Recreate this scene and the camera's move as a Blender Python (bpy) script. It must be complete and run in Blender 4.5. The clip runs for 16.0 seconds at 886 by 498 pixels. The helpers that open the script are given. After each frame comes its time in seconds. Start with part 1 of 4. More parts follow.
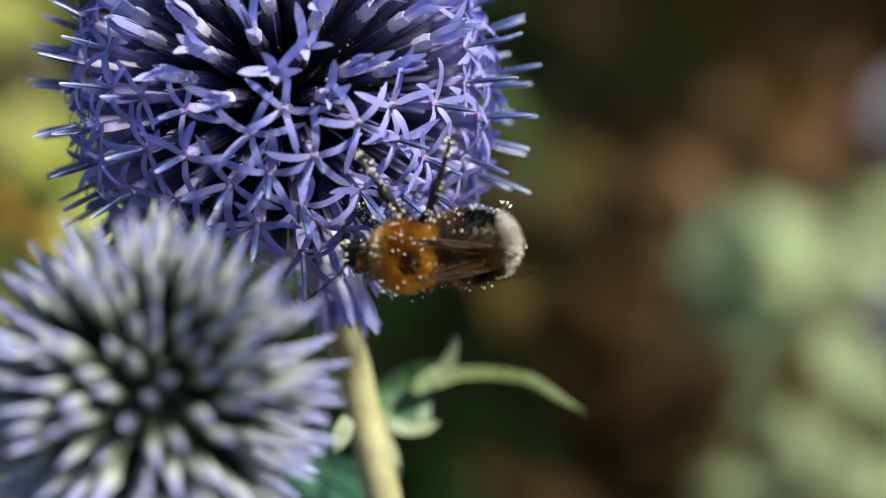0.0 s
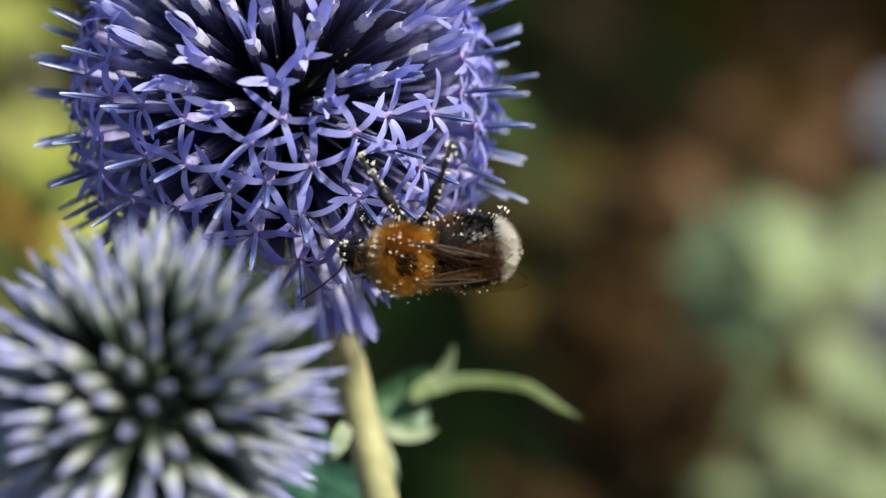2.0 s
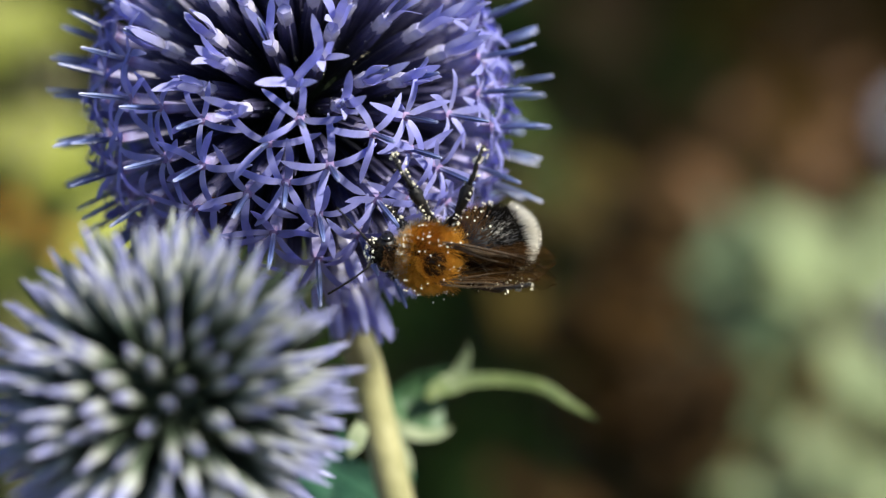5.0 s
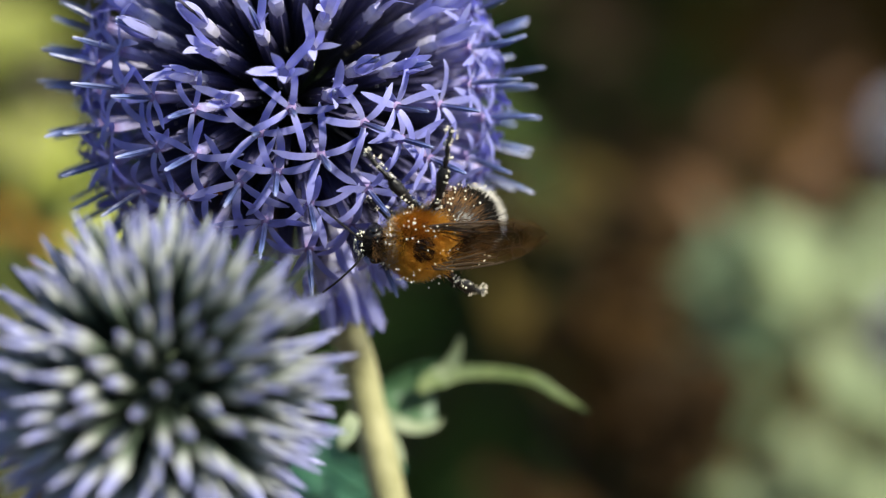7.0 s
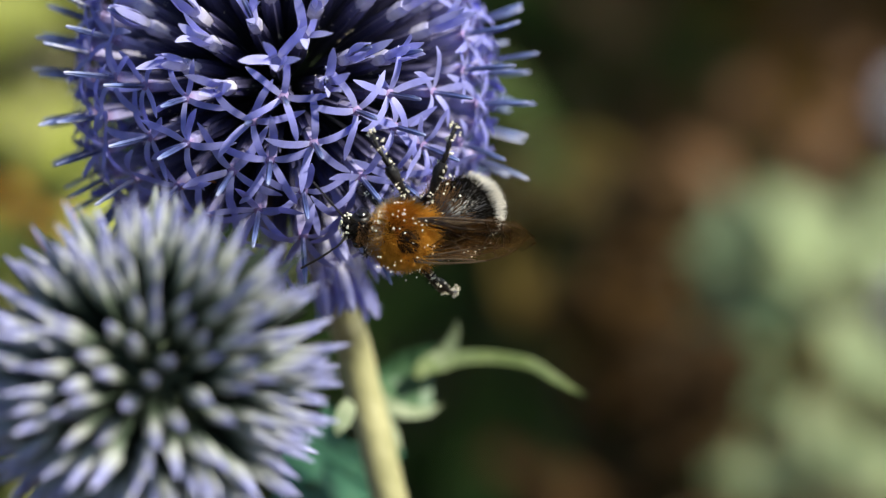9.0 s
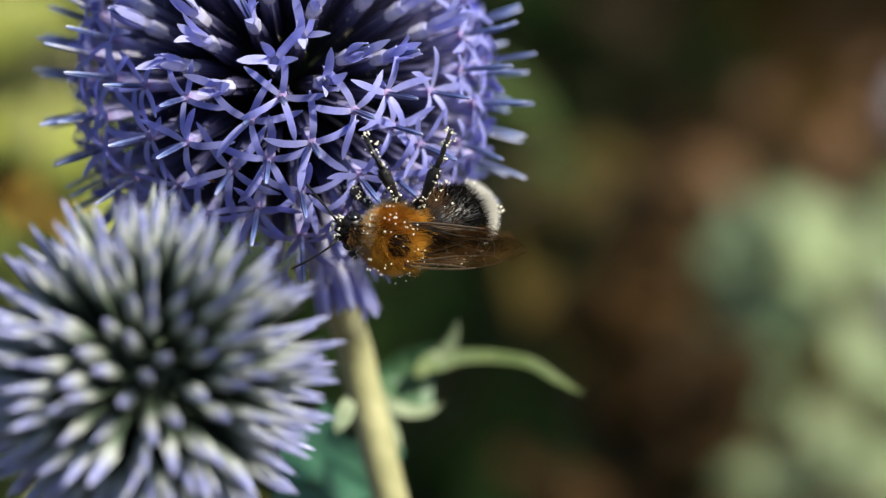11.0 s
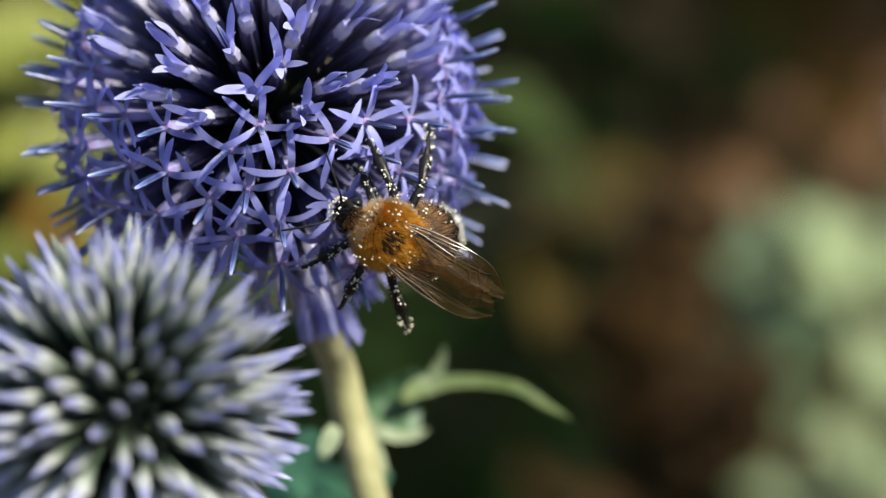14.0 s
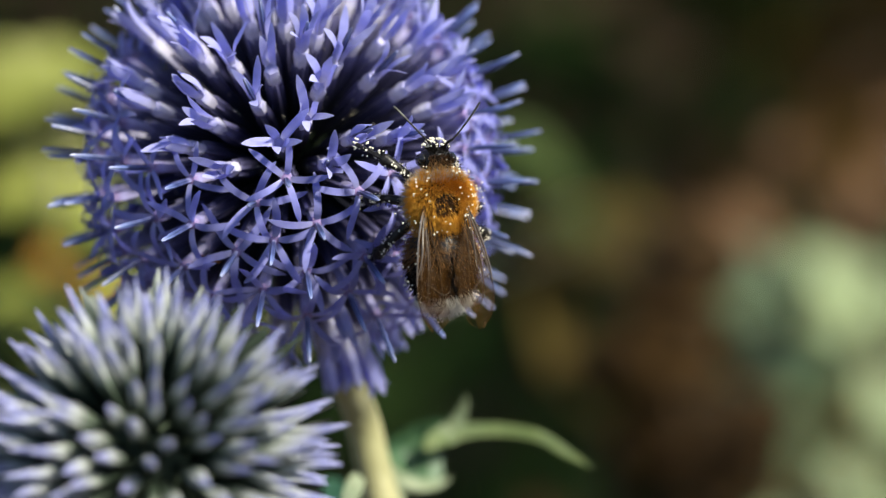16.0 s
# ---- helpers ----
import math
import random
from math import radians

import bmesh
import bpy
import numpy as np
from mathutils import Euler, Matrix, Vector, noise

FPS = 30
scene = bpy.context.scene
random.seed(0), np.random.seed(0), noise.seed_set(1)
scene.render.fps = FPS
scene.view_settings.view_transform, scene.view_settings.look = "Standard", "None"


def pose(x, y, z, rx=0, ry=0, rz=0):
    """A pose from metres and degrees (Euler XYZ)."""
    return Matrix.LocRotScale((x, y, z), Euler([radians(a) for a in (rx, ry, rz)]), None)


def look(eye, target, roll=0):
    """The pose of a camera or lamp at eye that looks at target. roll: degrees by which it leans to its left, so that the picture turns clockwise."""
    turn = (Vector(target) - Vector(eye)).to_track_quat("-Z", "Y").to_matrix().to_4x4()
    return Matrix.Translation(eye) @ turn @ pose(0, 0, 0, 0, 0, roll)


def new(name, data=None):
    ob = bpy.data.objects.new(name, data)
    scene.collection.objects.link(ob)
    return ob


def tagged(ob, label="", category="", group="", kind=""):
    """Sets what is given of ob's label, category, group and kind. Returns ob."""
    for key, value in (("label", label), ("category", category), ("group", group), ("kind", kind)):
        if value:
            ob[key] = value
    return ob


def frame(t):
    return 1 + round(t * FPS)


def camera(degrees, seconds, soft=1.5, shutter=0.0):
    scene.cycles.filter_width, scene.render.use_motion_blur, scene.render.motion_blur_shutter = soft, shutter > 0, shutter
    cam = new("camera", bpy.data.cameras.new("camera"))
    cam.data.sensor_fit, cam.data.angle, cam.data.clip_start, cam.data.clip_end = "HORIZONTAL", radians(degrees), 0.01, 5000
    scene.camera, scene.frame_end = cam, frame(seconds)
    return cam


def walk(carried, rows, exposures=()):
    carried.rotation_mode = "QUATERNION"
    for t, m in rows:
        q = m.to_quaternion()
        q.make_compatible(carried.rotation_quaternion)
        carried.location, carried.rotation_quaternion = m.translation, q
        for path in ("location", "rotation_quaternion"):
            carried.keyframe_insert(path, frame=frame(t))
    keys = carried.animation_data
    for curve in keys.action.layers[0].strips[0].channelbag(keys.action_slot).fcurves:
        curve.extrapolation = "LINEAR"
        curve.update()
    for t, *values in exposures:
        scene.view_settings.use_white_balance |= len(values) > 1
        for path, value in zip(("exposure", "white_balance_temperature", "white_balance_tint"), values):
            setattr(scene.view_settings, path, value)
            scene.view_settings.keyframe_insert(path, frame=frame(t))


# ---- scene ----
cam = camera(16, 16.0, soft=1.2)
cam.data.dof.use_dof = True
cam.data.dof.focus_distance = 0.2318
cam.data.dof.aperture_fstop = 15.5
walk(cam, [
    (0, pose(0.01197, -0.23132, 0.87178, 70.000, -0.000, 0.000)),
    (0.5, pose(0.01089, -0.23196, 0.87125, 70.218, -0.158, -0.268)),
    (1, pose(0.01083, -0.23243, 0.87183, 70.154, -0.178, -0.302)),
    (1.5, pose(0.01245, -0.23239, 0.87235, 70.077, 0.017, 0.032)),
    (2, pose(0.01221, -0.23297, 0.87284, 70.050, -0.037, 0.021)),
    (2.5, pose(0.01143, -0.23290, 0.87342, 69.937, -0.063, -0.043)),
    (3, pose(0.01158, -0.23354, 0.87183, 70.357, -0.057, 0.095)),
    (3.5, pose(0.01179, -0.23391, 0.87207, 70.325, -0.041, 0.212)),
    (4, pose(0.01177, -0.23454, 0.87307, 70.132, -0.062, 0.254)),
    (6.5, pose(0.01163, -0.23458, 0.87201, 70.251, -0.015, 0.079)),
    (7, pose(0.01198, -0.23561, 0.87123, 70.446, -0.080, 0.120)),
    (7.5, pose(0.01258, -0.23554, 0.87189, 70.218, 0.088, 0.156)),
    (8, pose(0.01221, -0.23573, 0.87170, 70.218, 0.075, 0.006)),
    (8.5, pose(0.01247, -0.23561, 0.87091, 70.331, 0.011, 0.083)),
    (9, pose(0.01390, -0.23525, 0.87263, 69.863, 0.256, 0.371)),
    (11.5, pose(0.01568, -0.23705, 0.87242, 70.081, 0.400, 0.733)),
    (12, pose(0.01478, -0.23698, 0.87248, 70.121, 0.370, 0.425)),
    (12.5, pose(0.01791, -0.23679, 0.87429, 69.779, 0.551, 1.000)),
    (13, pose(0.01985, -0.23683, 0.87302, 70.168, 0.695, 1.331)),
    (13.5, pose(0.01875, -0.23657, 0.87274, 70.313, 0.647, 1.018)),
    (14, pose(0.02046, -0.23650, 0.87430, 70.077, 0.893, 1.382)),
    (14.5, pose(0.02068, -0.23707, 0.87373, 70.450, 0.917, 1.550)),
    (15, pose(0.01902, -0.23736, 0.87383, 70.654, 0.798, 1.319)),
    (15.5, pose(0.01742, -0.23674, 0.87462, 70.672, 0.866, 1.037)),
    (16, pose(0.01812, -0.23695, 0.87593, 70.676, 0.930, 1.246)),
])

# ---- light ----
SUN_TO = Vector((0.60, -0.27, 0.75)).normalized()
sun_data = bpy.data.lights.new("sun", "SUN")
sun_data.energy, sun_data.angle, sun_data.color = 3.9, radians(7), (1.0, 0.955, 0.80)
sun = new("sun", sun_data)
sun.matrix_world = look(SUN_TO * 20, (0, 0, 0))
world = bpy.data.worlds.new("sky")
scene.world = world
world.use_nodes = True
wn = world.node_tree.nodes
sky = wn.new("ShaderNodeTexSky")
sky.sky_type, sky.sun_disc = "NISHITA", False
sky.sun_elevation = math.asin(SUN_TO.z)
sky.sun_rotation = math.atan2(SUN_TO.x, SUN_TO.y)
wn["Background"].inputs["Strength"].default_value = 0.066
world.node_tree.links.new(sky.outputs[0], wn["Background"].inputs["Color"])
scene.view_settings.exposure = 1.34

MM = 0.001


# ---- materials ----
def material(name, colors, scale=400.0, rough=0.6, bump=0.15, fine=4.0, spread=0.0, metal=0.0, spec=0.4, sheer=0.0, sheen=0.0):
    """Two colours mixed by noise at two scales; spread: change of value from object to object; sheer: light let through."""
    m = bpy.data.materials.new(name)
    m.use_nodes = True
    n, l = m.node_tree.nodes, m.node_tree.links
    bsdf, out = n["Principled BSDF"], n["Material Output"]
    tc = n.new("ShaderNodeTexCoord")
    a, b = n.new("ShaderNodeTexNoise"), n.new("ShaderNodeTexNoise")
    a.inputs["Scale"].default_value, b.inputs["Scale"].default_value = scale, scale * fine
    a.inputs["Detail"].default_value = b.inputs["Detail"].default_value = 3
    l.new(tc.outputs["Object"], a.inputs["Vector"])
    l.new(tc.outputs["Object"], b.inputs["Vector"])
    add = n.new("ShaderNodeMath")
    add.operation = "MULTIPLY_ADD"
    add.inputs[1].default_value = 0.45
    l.new(b.outputs["Fac"], add.inputs[0])
    l.new(a.outputs["Fac"], add.inputs[2])
    ramp = n.new("ShaderNodeValToRGB")
    ramp.color_ramp.elements[0].position, ramp.color_ramp.elements[1].position = 0.48, 0.98
    ramp.color_ramp.elements[0].color, ramp.color_ramp.elements[1].color = (*colors[0], 1), (*colors[1], 1)
    l.new(add.outputs[0], ramp.inputs["Fac"])
    color = ramp.outputs["Color"]
    if spread:
        info, hsv, rng_map = n.new("ShaderNodeObjectInfo"), n.new("ShaderNodeHueSaturation"), n.new("ShaderNodeMapRange")
        rng_map.inputs["To Min"].default_value, rng_map.inputs["To Max"].default_value = 1 - spread, 1 + spread
        l.new(info.outputs["Random"], rng_map.inputs["Value"])
        l.new(rng_map.outputs[0], hsv.inputs["Value"])
        l.new(color, hsv.inputs["Color"])
        color = hsv.outputs["Color"]
    l.new(color, bsdf.inputs["Base Color"])
    bsdf.inputs["Roughness"].default_value, bsdf.inputs["Metallic"].default_value = rough, metal
    bsdf.inputs["Specular IOR Level"].default_value = spec
    if sheen:
        bsdf.inputs["Sheen Weight"].default_value = sheen
    if bump:
        bp = n.new("ShaderNodeBump")
        bp.inputs["Strength"].default_value, bp.inputs["Distance"].default_value = bump, 0.25 / scale
        l.new(add.outputs[0], bp.inputs["Height"])
        l.new(bp.outputs[0], bsdf.inputs["Normal"])
    if sheer:
        tr, mix = n.new("ShaderNodeBsdfTranslucent"), n.new("ShaderNodeMixShader")
        mix.inputs["Fac"].default_value = sheer
        l.new(color, tr.inputs["Color"])
        l.new(bsdf.outputs[0], mix.inputs[1])
        l.new(tr.outputs[0], mix.inputs[2])
        l.new(mix.outputs[0], out.inputs["Surface"])
    return m


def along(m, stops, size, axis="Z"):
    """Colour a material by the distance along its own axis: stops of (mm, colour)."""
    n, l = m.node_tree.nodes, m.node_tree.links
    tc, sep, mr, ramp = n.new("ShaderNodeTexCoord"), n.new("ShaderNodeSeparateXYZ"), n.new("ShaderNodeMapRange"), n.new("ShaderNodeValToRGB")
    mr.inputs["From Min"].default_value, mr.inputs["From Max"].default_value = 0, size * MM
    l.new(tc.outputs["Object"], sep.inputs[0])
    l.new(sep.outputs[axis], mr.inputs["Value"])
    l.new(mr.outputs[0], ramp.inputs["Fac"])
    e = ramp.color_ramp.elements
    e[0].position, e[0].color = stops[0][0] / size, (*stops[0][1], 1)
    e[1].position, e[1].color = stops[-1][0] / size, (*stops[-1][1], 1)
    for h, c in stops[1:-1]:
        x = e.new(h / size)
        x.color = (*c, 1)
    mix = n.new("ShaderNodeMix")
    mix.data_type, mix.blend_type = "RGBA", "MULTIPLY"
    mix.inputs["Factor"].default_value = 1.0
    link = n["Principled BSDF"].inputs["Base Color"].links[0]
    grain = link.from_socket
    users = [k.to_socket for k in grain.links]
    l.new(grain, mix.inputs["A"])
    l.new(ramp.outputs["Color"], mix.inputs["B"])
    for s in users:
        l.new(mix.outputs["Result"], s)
    return m


WHITE = ((0.75, 0.75, 0.75), (1.0, 1.0, 1.0))
M_PETAL = along(material("petal_violet", ((0.80, 0.80, 0.84), (1.0, 1.0, 1.0)), 500, 0.55, 0.06, spread=0.14, sheer=0.55, spec=0.25),
                [(0.2, (0.60, 0.60, 0.86)), (0.9, (0.45, 0.455, 0.82)), (2.0, (0.375, 0.385, 0.79)), (3.0, (0.39, 0.40, 0.80)), (4.0, (0.50, 0.51, 0.86))], 4.5, "X")
M_PETAL_PALE = along(material("young_petal", ((0.80, 0.80, 0.84), (1.0, 1.0, 1.0)), 500, 0.55, 0.06, spread=0.12, sheer=0.6, spec=0.2),
                     [(0.2, (0.78, 0.77, 0.92)), (0.9, (0.62, 0.62, 0.90)), (2.0, (0.52, 0.53, 0.88)), (4.0, (0.60, 0.61, 0.90))], 4.5, "Z")
M_TUBE = along(material("corolla_tube", WHITE, 900, 0.5, 0.2, sheer=0.25), [(0, (0.26, 0.24, 0.40)), (1.6, (0.36, 0.34, 0.56)), (2.9, (0.44, 0.41, 0.74)), (3.5, (0.34, 0.24, 0.48))], 3.7)
M_TUBE_WHITE = along(material("young_corolla_tube", WHITE, 900, 0.5, 0.2, sheer=0.25), [(0, (0.44, 0.41, 0.54)), (0.9, (0.58, 0.55, 0.68)), (1.9, (0.66, 0.64, 0.80)), (2.6, (0.48, 0.47, 0.80))], 2.8)
# navy bracts, blackened inwards: shade of the gaps put into the colour
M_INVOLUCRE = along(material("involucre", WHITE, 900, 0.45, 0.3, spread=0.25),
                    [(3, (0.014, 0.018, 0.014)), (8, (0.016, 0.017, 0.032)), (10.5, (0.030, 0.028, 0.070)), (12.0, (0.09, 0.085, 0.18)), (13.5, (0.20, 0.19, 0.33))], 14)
M_ANTHER = along(material("anther_column", WHITE, 1200, 0.35, 0.1, spread=0.2, spec=0.6),
                 [(0, (0.30, 0.30, 0.55)), (1.0, (0.04, 0.05, 0.15)), (2.6, (0.05, 0.07, 0.19)), (3.4, (0.11, 0.15, 0.34)), (4.5, (0.34, 0.37, 0.58))], 4.6)
# bud bases fall to near-black: the shade between crowded buds is painted in
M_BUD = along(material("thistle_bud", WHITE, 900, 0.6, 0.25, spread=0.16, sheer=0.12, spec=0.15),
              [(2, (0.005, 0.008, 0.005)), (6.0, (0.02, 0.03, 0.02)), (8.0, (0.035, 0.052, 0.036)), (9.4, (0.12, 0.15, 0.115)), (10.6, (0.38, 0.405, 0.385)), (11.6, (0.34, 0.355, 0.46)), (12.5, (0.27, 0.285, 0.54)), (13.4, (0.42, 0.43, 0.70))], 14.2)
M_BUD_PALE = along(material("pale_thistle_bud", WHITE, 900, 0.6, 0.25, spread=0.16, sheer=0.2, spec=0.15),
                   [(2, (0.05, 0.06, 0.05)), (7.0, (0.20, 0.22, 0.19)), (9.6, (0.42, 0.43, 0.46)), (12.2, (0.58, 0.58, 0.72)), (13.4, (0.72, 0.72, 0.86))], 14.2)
# core colours held very dark, with the deep shade inside the heads painted in
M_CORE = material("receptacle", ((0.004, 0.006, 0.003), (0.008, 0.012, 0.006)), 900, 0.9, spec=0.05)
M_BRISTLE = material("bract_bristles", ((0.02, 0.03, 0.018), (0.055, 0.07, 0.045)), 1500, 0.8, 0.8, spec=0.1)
M_STEM = material("thistle_stem", ((0.20, 0.195, 0.085), (0.29, 0.275, 0.135)), 350, 0.6, 0.25, sheen=0.2)
M_LEAF = material("thistle_leaf", ((0.022, 0.065, 0.03), (0.06, 0.12, 0.055)), 120, 0.5, 0.3, sheer=0.2)
M_LEAF_RIM = material("leaf_tip", ((0.058, 0.092, 0.026), (0.115, 0.15, 0.048)), 200, 0.55, 0.2, sheer=0.2)
M_LEAF_PALE = material("leaf_underside", ((0.10, 0.135, 0.075), (0.19, 0.225, 0.13)), 200, 0.6, 0.25, sheer=0.15)
M_PALE = material("pale_leaf", ((0.18, 0.235, 0.115), (0.30, 0.36, 0.19)), 60, 0.6, 0.3, spread=0.2, sheer=0.3)
M_MID = material("mid_green_leaf", ((0.040, 0.070, 0.032), (0.080, 0.125, 0.060)), 60, 0.65, 0.3, spread=0.3, sheer=0.25)
M_YELLOW = material("yellow_green_leaf", ((0.20, 0.235, 0.03), (0.36, 0.38, 0.075)), 60, 0.55, 0.3, spread=0.25, sheer=0.35)
M_DARK = material("dark_leaf", ((0.036, 0.078, 0.018), (0.078, 0.134, 0.030)), 60, 0.85, 0.3, spread=0.4, spec=0.08)
M_DRY = material("dry_leaf", ((0.085, 0.048, 0.011), (0.15, 0.085, 0.02)), 60, 0.9, 0.3, spread=0.4, spec=0.08)
M_OLIVE = material("olive_leaf", ((0.019, 0.033, 0.005), (0.036, 0.054, 0.010)), 60, 0.7, 0.3, spread=0.2, sheer=0.15, spec=0.15)
M_BROWN = material("withered_leaf", ((0.115, 0.060, 0.028), (0.22, 0.118, 0.060)), 60, 0.8, 0.4, spread=0.5, sheer=0.1, spec=0.15)
M_DEAD = material("dead_leaf", ((0.020, 0.0105, 0.003), (0.042, 0.022, 0.006)), 60, 0.85, 0.4, spread=0.5, spec=0.1)
M_DULL = material("olive_brown_leaf", ((0.022, 0.0165, 0.003), (0.046, 0.032, 0.006)), 60, 0.8, 0.3, spread=0.3, spec=0.1)
M_ORANGE = material("orange_petal", ((0.55, 0.25, 0.02), (0.75, 0.42, 0.04)), 120, 0.6, 0.2, spread=0.15, sheer=0.2)
M_RUST = material("rust_petal", ((0.16, 0.05, 0.015), (0.34, 0.13, 0.04)), 400, 0.7, 0.3)
M_TWIG = material("twig", ((0.06, 0.04, 0.02), (0.13, 0.09, 0.05)), 200, 0.8, 0.4)
M_SOIL = material("soil", ((0.018, 0.011, 0.006), (0.060, 0.036, 0.020)), 6, 0.95, 0.6, fine=9, spec=0.05)
M_CHITIN = material("bee_skin", ((0.005, 0.005, 0.006), (0.014, 0.012, 0.012)), 900, 0.42, 0.3, spec=0.3)
M_EYE = material("bee_eye", ((0.004, 0.004, 0.005), (0.012, 0.011, 0.011)), 3000, 0.18, 0.2, spec=0.6)
M_GINGER = material("ginger_fur", ((0.40, 0.17, 0.014), (0.72, 0.37, 0.05)), 700, 0.6, 0, sheer=0.25, spec=0.2)
M_BROWNFUR = material("brown_fur", ((0.11, 0.050, 0.014), (0.30, 0.16, 0.06)), 700, 0.6, 0, sheer=0.15)
M_DARKFUR = material("dark_brown_fur", ((0.035, 0.016, 0.006), (0.10, 0.05, 0.018)), 700, 0.7, 0, spec=0.1)
M_GREYFUR = material("grey_fur", ((0.30, 0.25, 0.19), (0.52, 0.46, 0.38)), 700, 0.6, 0, sheer=0.25)
M_BLACKFUR = material("black_fur", ((0.004, 0.0035, 0.003), (0.012, 0.010, 0.008)), 700, 0.7, 0, spec=0.06)
M_WHITEFUR = material("white_fur", ((0.62, 0.59, 0.52), (0.85, 0.83, 0.78)), 700, 0.6, 0, sheer=0.25)
M_POLLEN = material("pollen", ((0.60, 0.56, 0.42), (0.80, 0.76, 0.64)), 3000, 0.7, 0.2)
M_VEIN = material("wing_vein", ((0.014, 0.008, 0.004), (0.04, 0.024, 0.012)), 900, 0.5, 0.1, spec=0.12)

M_EDGE_VEIN = material("leading_vein", ((0.030, 0.019, 0.010), (0.075, 0.050, 0.028)), 900, 0.30, 0.1, spec=0.9)


def wing_material():
    m = material("wing_membrane", ((0.030, 0.013, 0.003), (0.062, 0.029, 0.007)), 900, 0.42, 0.5, spec=0.05)
    m.node_tree.nodes["Principled BSDF"].inputs["Alpha"].default_value = 0.16
    return m


M_WING = wing_material()


# ---- mesh helpers ----
def mesh(name, verts, faces, mats, idx=None, smooth=True):
    me = bpy.data.meshes.new(name)
    me.from_pydata([tuple(v) for v in verts], [], faces)
    for m in mats if isinstance(mats, (list, tuple)) else [mats]:
        me.materials.append(m)
    if idx is not None:
        me.polygons.foreach_set("material_index", idx)
    me.polygons.foreach_set("use_smooth", [smooth] * len(me.polygons))
    me.update()
    if smooth:
        me.set_sharp_from_angle(angle=radians(48))
    return me


def put(name, me, parent=None, m=None, label=""):
    ob = new(name, me)
    ob.parent = parent
    if m is not None:
        ob.matrix_basis = m
    return tagged(ob, label)


class Build:
    """Collects verts and faces with a material index, in millimetres."""

    def __init__(self):
        self.v, self.f, self.i = [], [], []

    def add(self, v, f, i=0):
        o = len(self.v)
        self.v += [Vector(p) for p in v]
        self.f += [tuple(o + k for k in q) for q in f]
        self.i += [i] * len(f)
        return self

    def lathe(self, rings, sides, i=0, ridge=0.0):
        """rings of (height, radius) round the z axis, closed at both ends."""
        v, f = [], []
        for h, r in rings:
            for s in range(sides):
                a = 2 * math.pi * s / sides
                k = r * (1 + (ridge if s % 2 else -ridge))
                v.append((k * math.cos(a), k * math.sin(a), h))
        for j in range(len(rings) - 1):
            for s in range(sides):
                t = (s + 1) % sides
                f.append((j * sides + s, j * sides + t, (j + 1) * sides + t, (j + 1) * sides + s))
        f += [tuple(range(sides))[::-1], tuple(range((len(rings) - 1) * sides, len(rings) * sides))]
        return self.add(v, f, i)

    def tube(self, pts, radii, sides=6, i=0, flat=1.0):
        """A tube along points, with a radius at each."""
        pts = [Vector(p) for p in pts]
        v, f, u = [], [], None
        for j, p in enumerate(pts):
            d = (pts[min(j + 1, len(pts) - 1)] - pts[max(j - 1, 0)]).normalized()
            u = (d.orthogonal() if u is None else u - d * u.dot(d)).normalized()
            w = d.cross(u)
            for s in range(sides):
                a = 2 * math.pi * s / sides
                v.append(p + (u * math.cos(a) + w * math.sin(a) * flat) * radii[j])
        for j in range(len(pts) - 1):
            for s in range(sides):
                t = (s + 1) % sides
                f.append((j * sides + s, j * sides + t, (j + 1) * sides + t, (j + 1) * sides + s))
        f += [tuple(range(sides))[::-1], tuple(range((len(pts) - 1) * sides, len(pts) * sides))]
        return self.add(v, f, i)

    def ball(self, c, r, i=0, rows=10, cols=14, shape=None):
        """An ellipsoid; shape(x, y, z) may bend the unit sphere first."""
        v, f = [], []
        for j in range(rows + 1):
            t = math.pi * j / rows
            for s in range(cols):
                a = 2 * math.pi * s / cols
                p = Vector((math.sin(t) * math.cos(a), math.sin(t) * math.sin(a), math.cos(t)))
                if shape:
                    p = shape(p)
                v.append((c[0] + r[0] * p[0], c[1] + r[1] * p[1], c[2] + r[2] * p[2]))
        for j in range(rows):
            for s in range(cols):
                t = (s + 1) % cols
                f.append((j * cols + s, (j + 1) * cols + s, (j + 1) * cols + t, j * cols + t))
        return self.add(v, f, i)

    def blade(self, path, widths, thick, up, fold=0.0, i=0):
        """A closed strap along a path: four corners a step, folded along its middle; up: the side of its face."""
        v, f = [], []
        path = [Vector(p) for p in path]
        for j, p in enumerate(path):
            d = (path[min(j + 1, len(path) - 1)] - path[max(j - 1, 0)]).normalized()
            side = d.cross(Vector(up)).normalized()
            n = side.cross(d)
            w = widths[j]
            v += [p - side * w, p + n * (thick - fold * w), p + side * w, p - n * (thick + fold * w)]
        k = len(path)
        for j in range(k - 1):
            for s in range(4):
                t = (s + 1) % 4
                f.append((j * 4 + s, j * 4 + t, j * 4 + 4 + t, j * 4 + 4 + s))
        f += [(3, 2, 1, 0), tuple(range(4 * k - 4, 4 * k))]
        return self.add(v, f, i)

    def done(self, name, mats, smooth=True):
        return mesh(name, [p * MM for p in self.v], self.f, mats, self.i, smooth)


def aim(d, roll=0.0):
    """A turn that lays the z axis along d."""
    return Vector(d).to_track_quat("Z", "Y").to_matrix().to_4x4() @ Matrix.Rotation(roll, 4, "Z")


def sphere_dir(az, el):
    a, e = radians(az), radians(el)
    return Vector((math.cos(e) * math.cos(a), math.cos(e) * math.sin(a), math.sin(e)))


